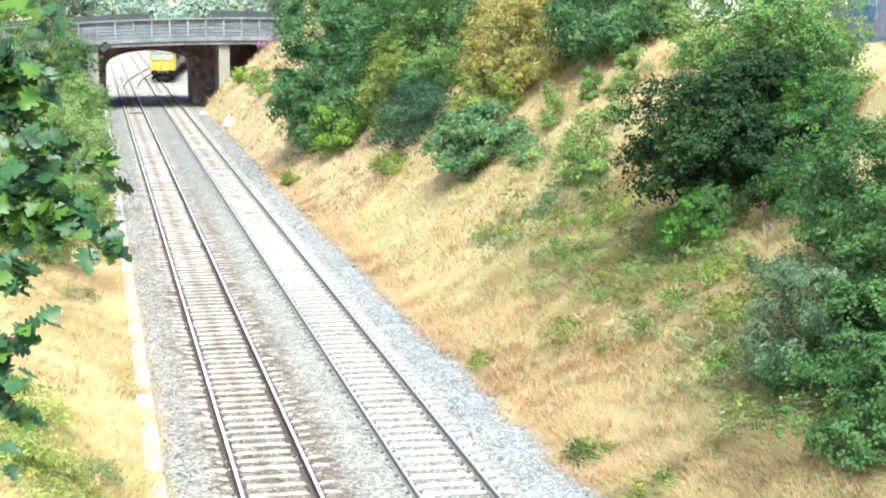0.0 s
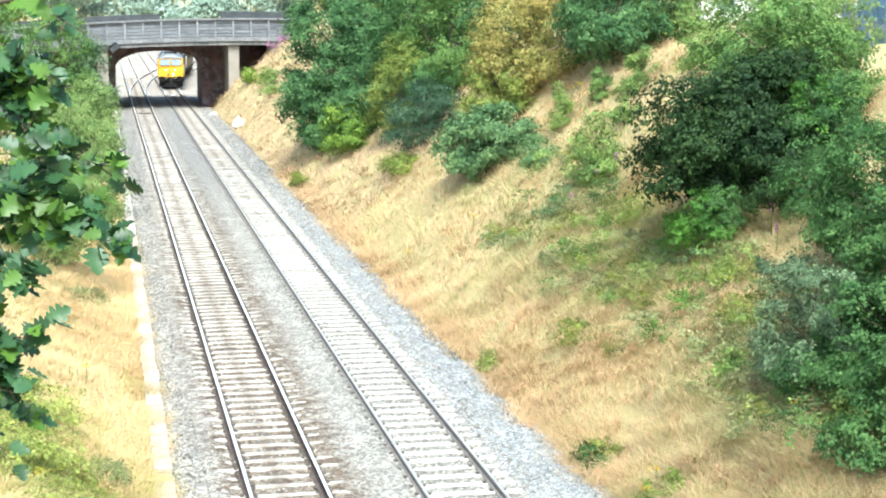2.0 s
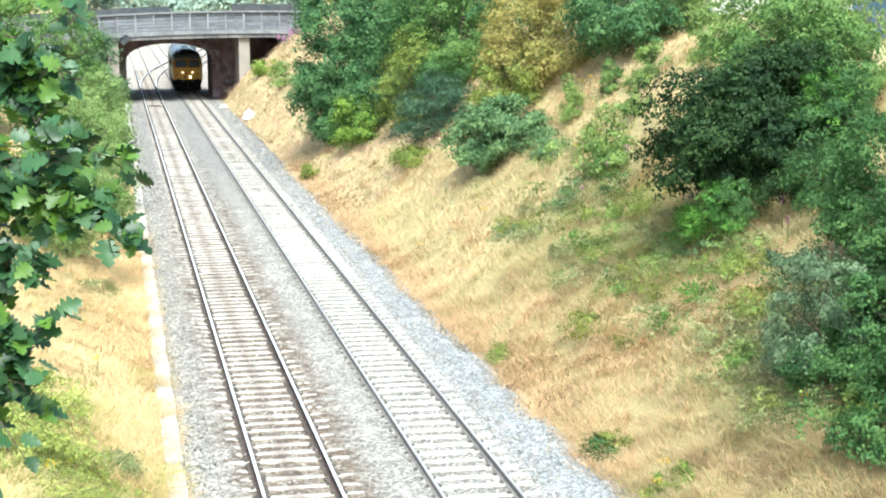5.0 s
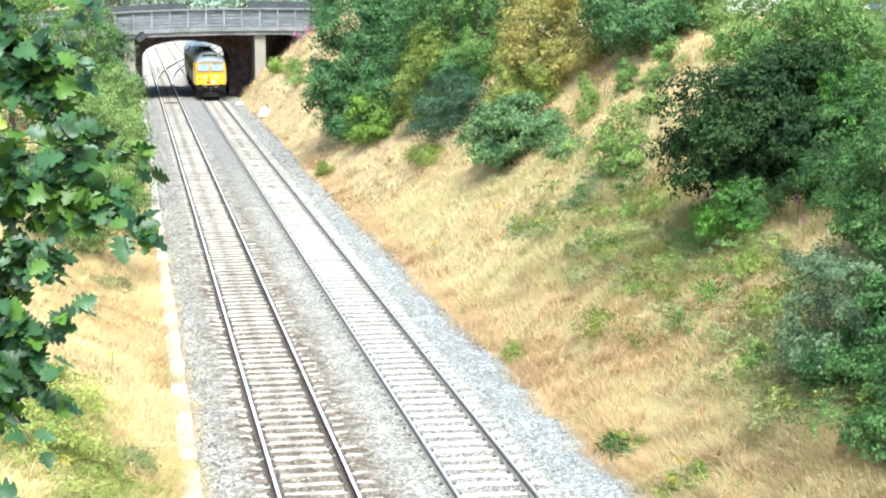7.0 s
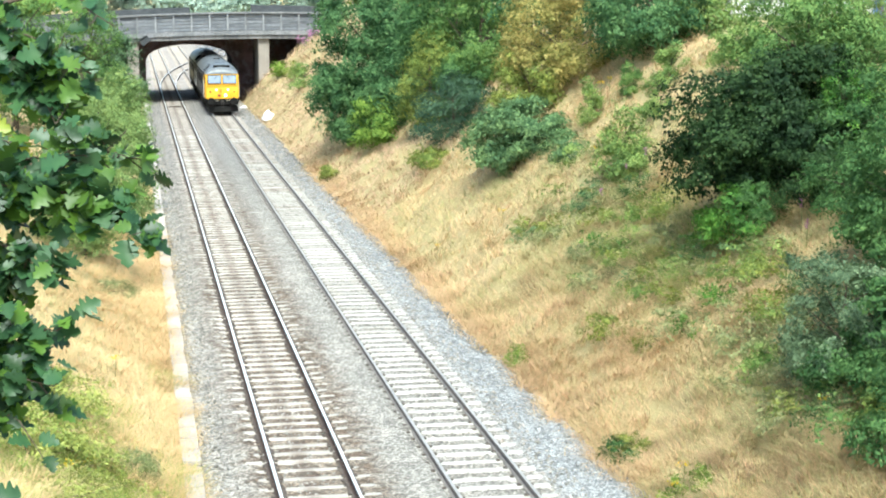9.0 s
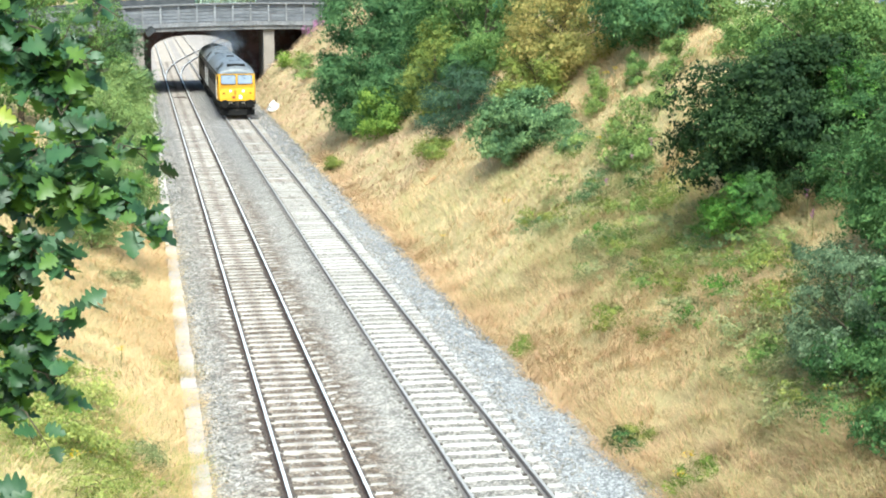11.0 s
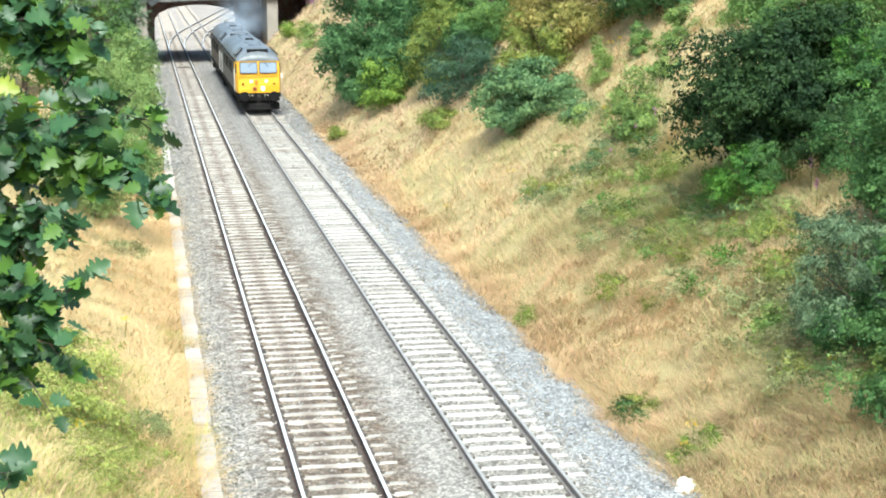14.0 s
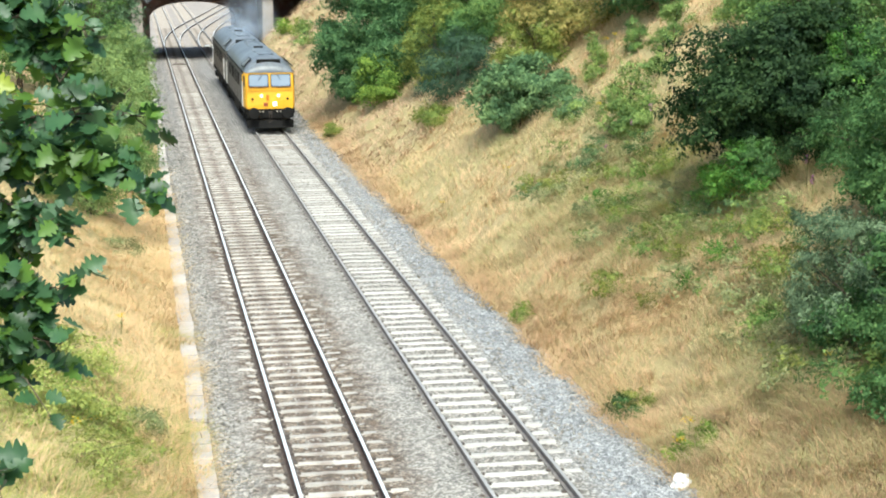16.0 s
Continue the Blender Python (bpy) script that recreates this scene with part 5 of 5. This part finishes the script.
blades("dry_grass", "flattened brown dead stems through the bank grass", M_DEAD, 11, 3000, 8, (9.7, 14.5), (24.5, 60), 0.34, 0.012, lambda x, y, r: r < np.clip(1.3 * np.sin(x * 1.9 + 2.0 * np.sin(y * 0.45)) * np.sin(y * 0.8 + x), 0.05, 1.0))
blades("dry_grass", "bleached dry grass higher and farther on the bank", M_STRAW, 7, 10000, 7, (9.3, 21), (24.5, 76), 0.42, 0.016, lambda x, y, r: (r < 0.3 + 0.8 * patchy(x, y)) & ((x > 15.8) | (y > 52)))
blades("green_grass", "thin green grass higher and farther on the bank", M_GREENISH, 8, 5000, 7, (9.8, 21), (24.5, 76), 0.38, 0.017, lambda x, y, r: (r < 1.0 - patchy(x, y)) & ((x > 15.8) | (y > 52)))
blades("dry_grass", "bleached dry grass on the bank towards the bridge", M_PALE_STRAW, 3, 8500, 7, (9.3, 21), (75, 162), 0.42, 0.032, lambda x, y, r: r < 0.9)
blades("green_grass", "soft green grass between the saplings", M_GREENISH, 12, 2600, 8, (12.6, 17.2), (43, 66), 0.40, 0.015, lambda x, y, r: r < 0.35 + 0.6 * np.sin(x * 1.3 + y * 0.5) ** 2)
blades("dry_grass", "tall golden dry grass on the slope across the line", M_GOLD_STRAW, 4, 11000, 8, (-4.5, 1.0), (26, 75), 0.42, 0.010, lambda x, y, r: r < np.where(x > -2.5, 1.0, 0.5))
blades("green_grass", "greenish weeds on the slope beside the trough", M_GREENISH, 5, 3600, 8, (-4.5, 0.95), (26, 75), 0.36, 0.011, lambda x, y, r: r < np.where((x < -0.9) | ((x > 0.2) & (y < 45)), 1.0, 0.2))
blades("green_grass", "fresh green grass under the oak boughs", M_FRESH_GRASS, 9, 4200, 8, (-3.4, 0.4), (26, 40), 0.38, 0.012, lambda x, y, r: r < (0.6 + 0.3 * np.sin(x * 3 + y)) * np.where(y < 31.5, 1.0, np.clip((0.2 - x) / 1.6, 0, 1)))
blades("dry_grass", "dry grass along the line's far side", M_STRAW, 6, 3200, 6, (-6, 0.8), (75, 152), 0.45, 0.035, lambda x, y, r: r < 1.0)

blades("dry_grass", "ragged fringe of dry grass creeping over the ballast", M_STRAW, 13, 5200, 9, (9.15, 10.1), (24.5, 100), 0.40, 0.011, lambda x, y, r: r < 0.35 + 0.65 * np.sin(y * 0.9 + 1.2 * np.sin(y * 0.31)) ** 2, fringe=0.35)
blades("dry_grass", "brown dead stems along the ballast's edge", M_DEAD, 14, 1500, 8, (9.3, 9.9), (24.5, 100), 0.26, 0.011, lambda x, y, r: r < 0.6 * np.sin(y * 1.3 + 2) ** 2, fringe=0.3)
blades("dry_grass", "tall pale seeding grass standing in tufts on the bank", M_GOLD_STRAW, 15, 2600, 10, (9.7, 16.5), (26, 75), 0.62, 0.008, lambda x, y, r: (tussock(x, y) > 0.5) & (r < np.where(x > 12.2, 0.45, 0.9)))
blades("green_grass", "olive grass and weeds low on the near slope", M_GREENISH, 18, 1500, 9, (9.8, 13.0), (25, 33.5), 0.42, 0.011, lambda x, y, r: r < 0.3 + 0.6 * np.sin(x * 1.7 + y * 0.6) ** 2)
blades("dry_grass", "brown dead stems lying on the near slope", M_DEAD, 19, 1300, 9, (9.8, 12.8), (25, 33.5), 0.36, 0.011, lambda x, y, r: r < 0.2 + 0.7 * np.sin(x * 1.1 - y * 0.9) ** 2)
blades("green_grass", "soft green grass in the hollow below the round tree", M_FRESH_GRASS, 20, 1500, 9, (13.2, 15.2), (41, 50), 0.38, 0.012, lambda x, y, r: r < 0.35 + 0.5 * np.sin(x * 2.1 + y * 0.8) ** 2)
blades("dry_grass", "dry grass leaning over the trough's edge", M_GOLD_STRAW, 16, 2600, 8, (0.62, 0.93), (26, 80), 0.34, 0.010, lambda x, y, r: r < 0.5 + 0.5 * np.sin(y * 0.8) ** 2, fringe=0.01)
blades("green_grass", "fresh green grass along the trough's near stretch", M_FRESH_GRASS, 17, 900, 8, (0.3, 0.92), (26, 46), 0.36, 0.010, lambda x, y, r: r < np.clip(np.sin(y * 0.55 + 1.0), 0, 1), fringe=0.01)


# ---- loose stones ----
M_BLUE_STONE = mat("loose_granite_stone", (0.30, 0.305, 0.31), (0.22, 0.224, 0.228), 3, 0.9, fine=30, bump=0.3, island=0.35)


def stones(name, label, seed, n, xr, yr, z, size, material=None):
    rng = np.random.default_rng(seed)
    base = np.array([(1, 0, 0), (0, 1, 0), (-1, 0, 0), (0, -1, 0), (0, 0, 0.8), (0, 0, -0.8)])
    tri = np.array([(0, 1, 4), (1, 2, 4), (2, 3, 4), (3, 0, 4), (1, 0, 5), (2, 1, 5), (3, 2, 5), (0, 3, 5)])
    c = np.stack([rng.uniform(*xr, n), rng.uniform(*yr, n), np.full(n, z)], 1)
    a = rng.uniform(0, 6.28, n)
    V = base[None] * rng.uniform(0.6, 1.3, (n, 6, 3)) * (size * rng.uniform(0.5, 1.2, (n, 1, 1)))
    X = V[..., 0] * np.cos(a)[:, None] - V[..., 1] * np.sin(a)[:, None]
    Y = V[..., 0] * np.sin(a)[:, None] + V[..., 1] * np.cos(a)[:, None]
    V = np.stack([X, Y, V[..., 2]], 2) + c[:, None]
    F = tri[None] + np.arange(n)[:, None, None] * 6
    me = bpy.data.meshes.new(name)
    me.vertices.add(n * 6)
    me.vertices.foreach_set("co", V.astype(np.float32).ravel())
    me.loops.add(n * 24)
    me.loops.foreach_set("vertex_index", F.astype(np.int32).ravel())
    me.polygons.add(n * 8)
    me.polygons.foreach_set("loop_start", np.arange(n * 8, dtype=np.int32) * 3)
    me.update(calc_edges=True)
    return tagged(part(name, me, material or M_STONE), label, "ballast stones", kind="stuff")


stones("ballast_stones", "loose grey ballast stones around the lines", 21, 13000, (1.3, 8.6), (27, 75), BED - 0.005, 0.045)
stones("ballast_stones", "ballast stones around the lines towards the bridge", 23, 7000, (1.3, 9.3), (75, 160), BED - 0.01, 0.085)
stones("ballast_stones", "loose blue-grey stones on the ballast shoulder", 22, 5000, (8.3, 9.35), (27, 75), BED - 0.02, 0.05, M_BLUE_STONE)


# ---- cable trough beside the left line ----
def build_trough():
    trough = thing("cable_trough", "pale concrete cable trough with flat lids along the line", "cable trough", kind="structure")
    rng = np.random.default_rng(9)
    bm = boxed(-0.19, 0.19, -0.495, 0.495, -0.09, 0.0, 0.008)
    me = bpy.data.meshes.new("lid")
    bm.to_mesh(me)
    bm.free()
    me.materials.append(M_TROUGH)
    for k in range(128):
        if k == 12:
            continue
        y = 24.5 + k
        ob = part("lid", me, None, trough)
        ob.matrix_basis = pose(1.0 + rng.normal(0, 0.012), y, -0.13 + rng.normal(0, 0.008), rng.normal(0, 0.5), rng.normal(0, 0.7), rng.normal(0, 0.5))
    part("channel", boxed(0.83, 1.17, 5, 158, -0.6, -0.222), M_TROUGH, trough)


build_trough()


# ---- small things ----
M_BAG = mat("white_rubble_bag", (0.82, 0.82, 0.80), (0.70, 0.70, 0.70), 4, 0.6, fine=20, bump=0.4)


def crumpled(seed, w, d, h):
    bm = bmesh.new()
    bmesh.ops.create_icosphere(bm, subdivisions=3, radius=1.0)
    for v in bm.verts:
        n = noise.noise(v.co * 2.3 + Vector((seed, 0, 0))) * 0.6 + noise.noise(v.co * 5 + Vector((0, seed, 0))) * 0.18
        v.co *= 1 + n
        v.co.x *= w / 2
        v.co.y *= d / 2
        v.co.z = max(-0.25, v.co.z) * h * 0.75
    return bm


for seed, x, y, w, h, label in ((1, 8.9, 149.0, 0.8, 0.35, "flat white plastic bag on the ballast"), (2, 9.8, 133.8, 0.9, 0.62, "bulging white rubble bag at the bank's foot"), (3, 9.62, 30.9, 0.34, 0.27, "crumpled white bag at the ballast's edge")):
    t = part("rubble_bag", crumpled(seed, w, w * 0.8, h), M_BAG)
    t.matrix_basis = pose(x, y, spot(x, y) + 0.25 * h)
    tagged(t, label, "bag", "white bags")
part_box = thing("track_box", "low dark track box between the rails", "track equipment", (TRACK_L, 150.5, -0.2))
part("case", boxed(-0.55, 0.55, -0.3, 0.3, 0.0, 0.10, 0.03), M_CLIP, part_box)
part("lid", boxed(-0.4, 0.4, -0.22, 0.22, 0.10, 0.14, 0.02), M_RUST, part_box)
magnet = thing("track_magnet", "low white box between the rails beyond the bridge", "track equipment", (6.72, 177.0, -0.2))
part("case", boxed(-0.24, 0.24, -0.45, 0.45, 0.03, 0.15, 0.03), M_WHITE, magnet)
part("foot", boxed(-0.15, 0.15, -0.3, 0.3, -0.02, 0.03), M_CLIP, magnet)
for x, y in ((9.15, 64.2), (9.45, 92.5), (9.0, 120.0)):
    t = part("rail_clamp", boxed(-0.18, 0.18, -0.05, 0.05, 0, 0.07, 0.015), M_CLIP)
    t.matrix_basis = pose(x, y, -0.235, 0, 0, 20)
    tagged(t, "dark scrap of old rail iron on the ballast", "scrap iron", "scrap iron")


# ---- flowers ----
M_PINK = mat("willowherb_pink", (0.50, 0.22, 0.40), (0.42, 0.18, 0.34), 8, 0.7, bump=0, island=0.3, translucent=0.3)
M_PETAL = mat("ragwort_yellow", (0.80, 0.58, 0.03), (0.7, 0.5, 0.03), 8, 0.7, bump=0, island=0.2, translucent=0.3)
M_STEM = foliage("flower_stem", (0.12, 0.18, 0.05), (0.09, 0.14, 0.04))


def flower(name, label, x, y, h, bloom, material, seed, n=40, size=0.045):
    t = thing(name, label, "wildflower", (x, y, spot(x, y)), "wildflowers")
    bm = rod(bmesh.new(), (0, 0, -0.1), (0.03, 0, h), 0.012, 0.006, n=5)
    for k in range(10):
        a = k * 2.4
        z = h * (0.15 + 0.06 * k)
        v = [bm.verts.new((0, 0, z)), bm.verts.new((math.cos(a + .2) * 0.07, math.sin(a + .2) * 0.07, z + 0.03)), bm.verts.new((math.cos(a) * 0.14, math.sin(a) * 0.14, z + 0.01)), bm.verts.new((math.cos(a - .2) * 0.07, math.sin(a - .2) * 0.07, z + 0.03))]
        bm.faces.new(v)
    part("stem", bm, M_STEM, t)
    rng = np.random.default_rng(seed)
    c = np.stack([rng.normal(0, bloom[0], n), rng.normal(0, bloom[0], n), h + rng.uniform(-bloom[1], bloom[1] * 0.2, n)], 1)
    a, b = unit(rng.normal(size=(n, 3))) * size, unit(rng.normal(size=(n, 3))) * size
    bloom_part = part("bloom", quads_mesh("bloom", np.stack([c - a, c + b, c + a, c - b], 1), 4), material, t)
    tagged(bloom_part, kind="stuff")


FLOWERS = [(14.6, 52.6, 1.0), (15.3, 52.9, 0.9), (13.9, 52.9, 0.7), (15.6, 42.0, 1.0), (15.9, 41.8, 1.1), (15.2, 39.6, 0.8), (14.8, 38.2, 0.6), (17.2, 33.0, 1.3)]
for k, (x, y, h) in enumerate(FLOWERS):
    flower("willowherb", "pink rosebay willowherb spike in the grass", x, y, h, (0.025, 0.18), M_PINK, 100 + k, 26, 0.022)
rng = np.random.default_rng(31)
for k in range(26):
    x = rng.uniform(13.6, 16.6)
    y = rng.uniform(146, 153)
    flower("willowherb", "purple-pink willowherb crowding the bank by the bridge", x, y, rng.uniform(0.7, 1.2), (0.07, 0.4), M_PINK, 130 + k, 24, 0.06)
for k, (x, y, h) in enumerate([(12.2, 59.5, 0.5), (10.4, 62, 0.4), (9.9, 32.0, 0.5), (10.2, 32.4, 0.55), (14.9, 57.5, 0.6), (12.2, 30.4, 0.5), (17.0, 64.8, 0.7), (17.2, 64.4, 0.7), (-1.0, 33.2, 0.5), (-0.6, 43.0, 0.5), (-1.3, 32.0, 0.5)]):
    flower("ragwort", "yellow ragwort in the dry grass", x, y, h, (0.07, 0.07), M_PETAL, 170 + k, 22, 0.022)


# ---- behind the bank's top: fence and houses ----
M_FENCE = mat("blue_fence_paint", (0.10, 0.20, 0.36), (0.14, 0.25, 0.42), 2, 0.5, bump=0.05, random_tone=0.1)
M_RENDERED = mat("white_render", (0.78, 0.78, 0.76), (0.70, 0.70, 0.68), 1, 0.8, fine=10, bump=0.1)
M_REDBRICK = mat("red_house_brick", (0.42, 0.17, 0.10), (0.34, 0.14, 0.09), 1, 0.85, fine=6, bump=0.2)
M_TILE = mat("roof_tiles", (0.20, 0.13, 0.11), (0.15, 0.11, 0.10), 1.5, 0.8, fine=8, bump=0.4)
M_GLASS = mat("house_glass", (0.07, 0.09, 0.11), (0.10, 0.12, 0.14), 1, 0.1, bump=0, spec=0.8)


def build_fence():
    fence = thing("palisade_fence", "blue-painted steel palisade fence along the bank's top", "fence")
    me = None
    for k in range(90):
        u = k / 89
        x, y = 24.2 + 1.5 * u, 48.0 + 12.5 * u
        if me is None:
            bm = boxed(-0.035, 0.035, -0.012, 0.012, 0, 1.75, 0.004)
            me = bpy.data.meshes.new("pale")
            bm.to_mesh(me)
            bm.free()
            me.materials.append(M_FENCE)
        ob = part("pale", me, None, fence)
        ob.matrix_basis = pose(x, y, spot(x, y) - 0.05, 0, 0, 77)
    for z in (0.4, 1.4):
        bm = bmesh.new()
        rod(bm, (24.23, 48.0, spot(24.2, 48) + z), (25.73, 60.5, spot(25.7, 60.5) + z), 0.03, n=6)
        part("fence_rail", bm, M_FENCE, fence)
    for k in range(7):
        u = k / 6
        x, y = 24.27 + 1.5 * u, 48.0 + 12.5 * u
        part("fence_post", boxed(x - 0.05, x + 0.05, y - 0.05, y + 0.05, spot(x, y) - 0.2, spot(x, y) + 1.8, 0.01), M_FENCE, fence)


build_fence()


def house(x, y, w, d, h, wall, label, rz):
    t = thing("house", label, "house", (x, y, spot(x, y) - 0.1), "houses", rz=rz)
    part("wall", boxed(-w / 2, w / 2, -d / 2, d / 2, 0, h), wall, t)
    bm = bmesh.new()
    v = [bm.verts.new(p) for p in ((-w / 2 - .3, -d / 2 - .3, h), (w / 2 + .3, -d / 2 - .3, h), (w / 2 + .3, d / 2 + .3, h), (-w / 2 - .3, d / 2 + .3, h), (-w / 2 - .3, 0, h + 2.6), (w / 2 + .3, 0, h + 2.6))]
    for f in ((0, 1, 5, 4), (2, 3, 4, 5), (3, 0, 4), (1, 2, 5), (3, 2, 1, 0)):
        bm.faces.new([v[i] for i in f])
    part("roof", bm, M_TILE, t)
    for k in range(3):
        for z in (0.9, 3.4):
            cx = -w / 2 + w * (k + 0.5) / 3
            win = part("window", boxed(cx - 0.65, cx + 0.65, -d / 2 - 0.04, -d / 2 + 0.02, z, z + 1.25, 0.01), M_WHITE, t)
            part("pane", boxed(cx - 0.55, cx + 0.55, -d / 2 - 0.05, -d / 2 - 0.03, z + 0.1, z + 1.15), M_GLASS, win)


house(47, 92, 9, 7, 5.2, M_RENDERED, "white rendered house beyond the bank's top", -20)
house(42.5, 112, 9, 7, 5.2, M_RENDERED, "white house half hidden by trees", -15)
house(34.5, 72, 7, 6, 5.2, M_REDBRICK, "red brick house behind the blue fence", -25)


# ---- exhaust haze behind the locomotives ----
def haze_material():
    m = bpy.data.materials.new("exhaust_haze")
    m.use_nodes = True
    t = m.node_tree
    p = t.nodes["Principled BSDF"]
    co = t.nodes.new("ShaderNodeTexCoord")
    ball = t.nodes.new("ShaderNodeTexGradient")
    ball.gradient_type = "SPHERICAL"
    t.links.new(co.outputs["Object"], ball.inputs[0])
    cloud = node(t, "ShaderNodeTexNoise", Scale=1.6, Detail=4.0)
    t.links.new(co.outputs["Object"], cloud.inputs["Vector"])
    thin = t.nodes.new("ShaderNodeMapRange")
    thin.inputs["From Min"].default_value, thin.inputs["From Max"].default_value = 0.3, 0.75
    thin.inputs["To Max"].default_value = 0.42
    t.links.new(cloud.outputs[0], thin.inputs[0])
    a = t.nodes.new("ShaderNodeMath")
    a.operation = "MULTIPLY"
    t.links.new(ball.outputs[1], a.inputs[0])
    t.links.new(thin.outputs[0], a.inputs[1])
    t.links.new(a.outputs[0], p.inputs["Alpha"])
    p.inputs["Base Color"].default_value = (0.30, 0.36, 0.45, 1)
    p.inputs["Roughness"].default_value = 1.0
    p.inputs["Specular IOR Level"].default_value = 0.0
    return m


def build_haze():
    haze = thing("exhaust_smoke", "thin bluish diesel exhaust haze above the locomotives", "smoke")
    m = haze_material()
    for x, y, z, r in ((0.2, 0.0, 4.4, 1.5), (0.6, 5.0, 4.6, 2.0), (1.0, 11.0, 4.2, 2.4), (1.2, 17.0, 3.9, 2.4)):
        bm = bmesh.new()
        bmesh.ops.create_grid(bm, x_segments=6, y_segments=6, size=1.0)
        for v in bm.verts:
            v.co.z = 0.15 * math.sin(v.co.x * 2) * math.cos(v.co.y * 2)
        ob = part("puff", bm, m, haze)
        ob.matrix_basis = Matrix.Translation((x, y, z)) @ Matrix.Rotation(radians(80), 4, "X") @ Matrix.Scale(r, 4)
    return haze


HAZE = build_haze()


# ---- motion of the train ----
def front_y(t):
    """Where the leading cab front is along the line."""
    return 201.2 - 7.1 * t + 0.0245 * t * t


def loco_pose(centre):
    a, b = centre - 5.7, centre + 5.7
    xa, xb = TRACK_R + float(branch_x(a)), TRACK_R + float(branch_x(b))
    turn = -math.degrees(math.atan2(xb - xa, b - a))
    return pose((xa + xb) / 2, centre, 0.0, 0, 0, turn)


def motions():
    steps = [k * 0.5 for k in range(33)]
    walk(LOCO_A, [(t, loco_pose(front_y(t) + HALF)) for t in steps])
    walk(LOCO_B, [(t, loco_pose(front_y(t) + HALF + 19.6)) for t in steps])
    walk(HAZE, [(t, pose(TRACK_R + float(branch_x(front_y(t) + 24)), front_y(t) + 24, 0)) for t in steps])
    fine = [k * 0.1 for k in range(161)]
    for wheels in (WHEELS_A, WHEELS_B):
        for w, y in zip(wheels, WHEELSETS):
            walk(w, [(t, pose(0, y, 0.565, math.degrees((front_y(0) - front_y(t)) / 0.56))) for t in fine])


motions()
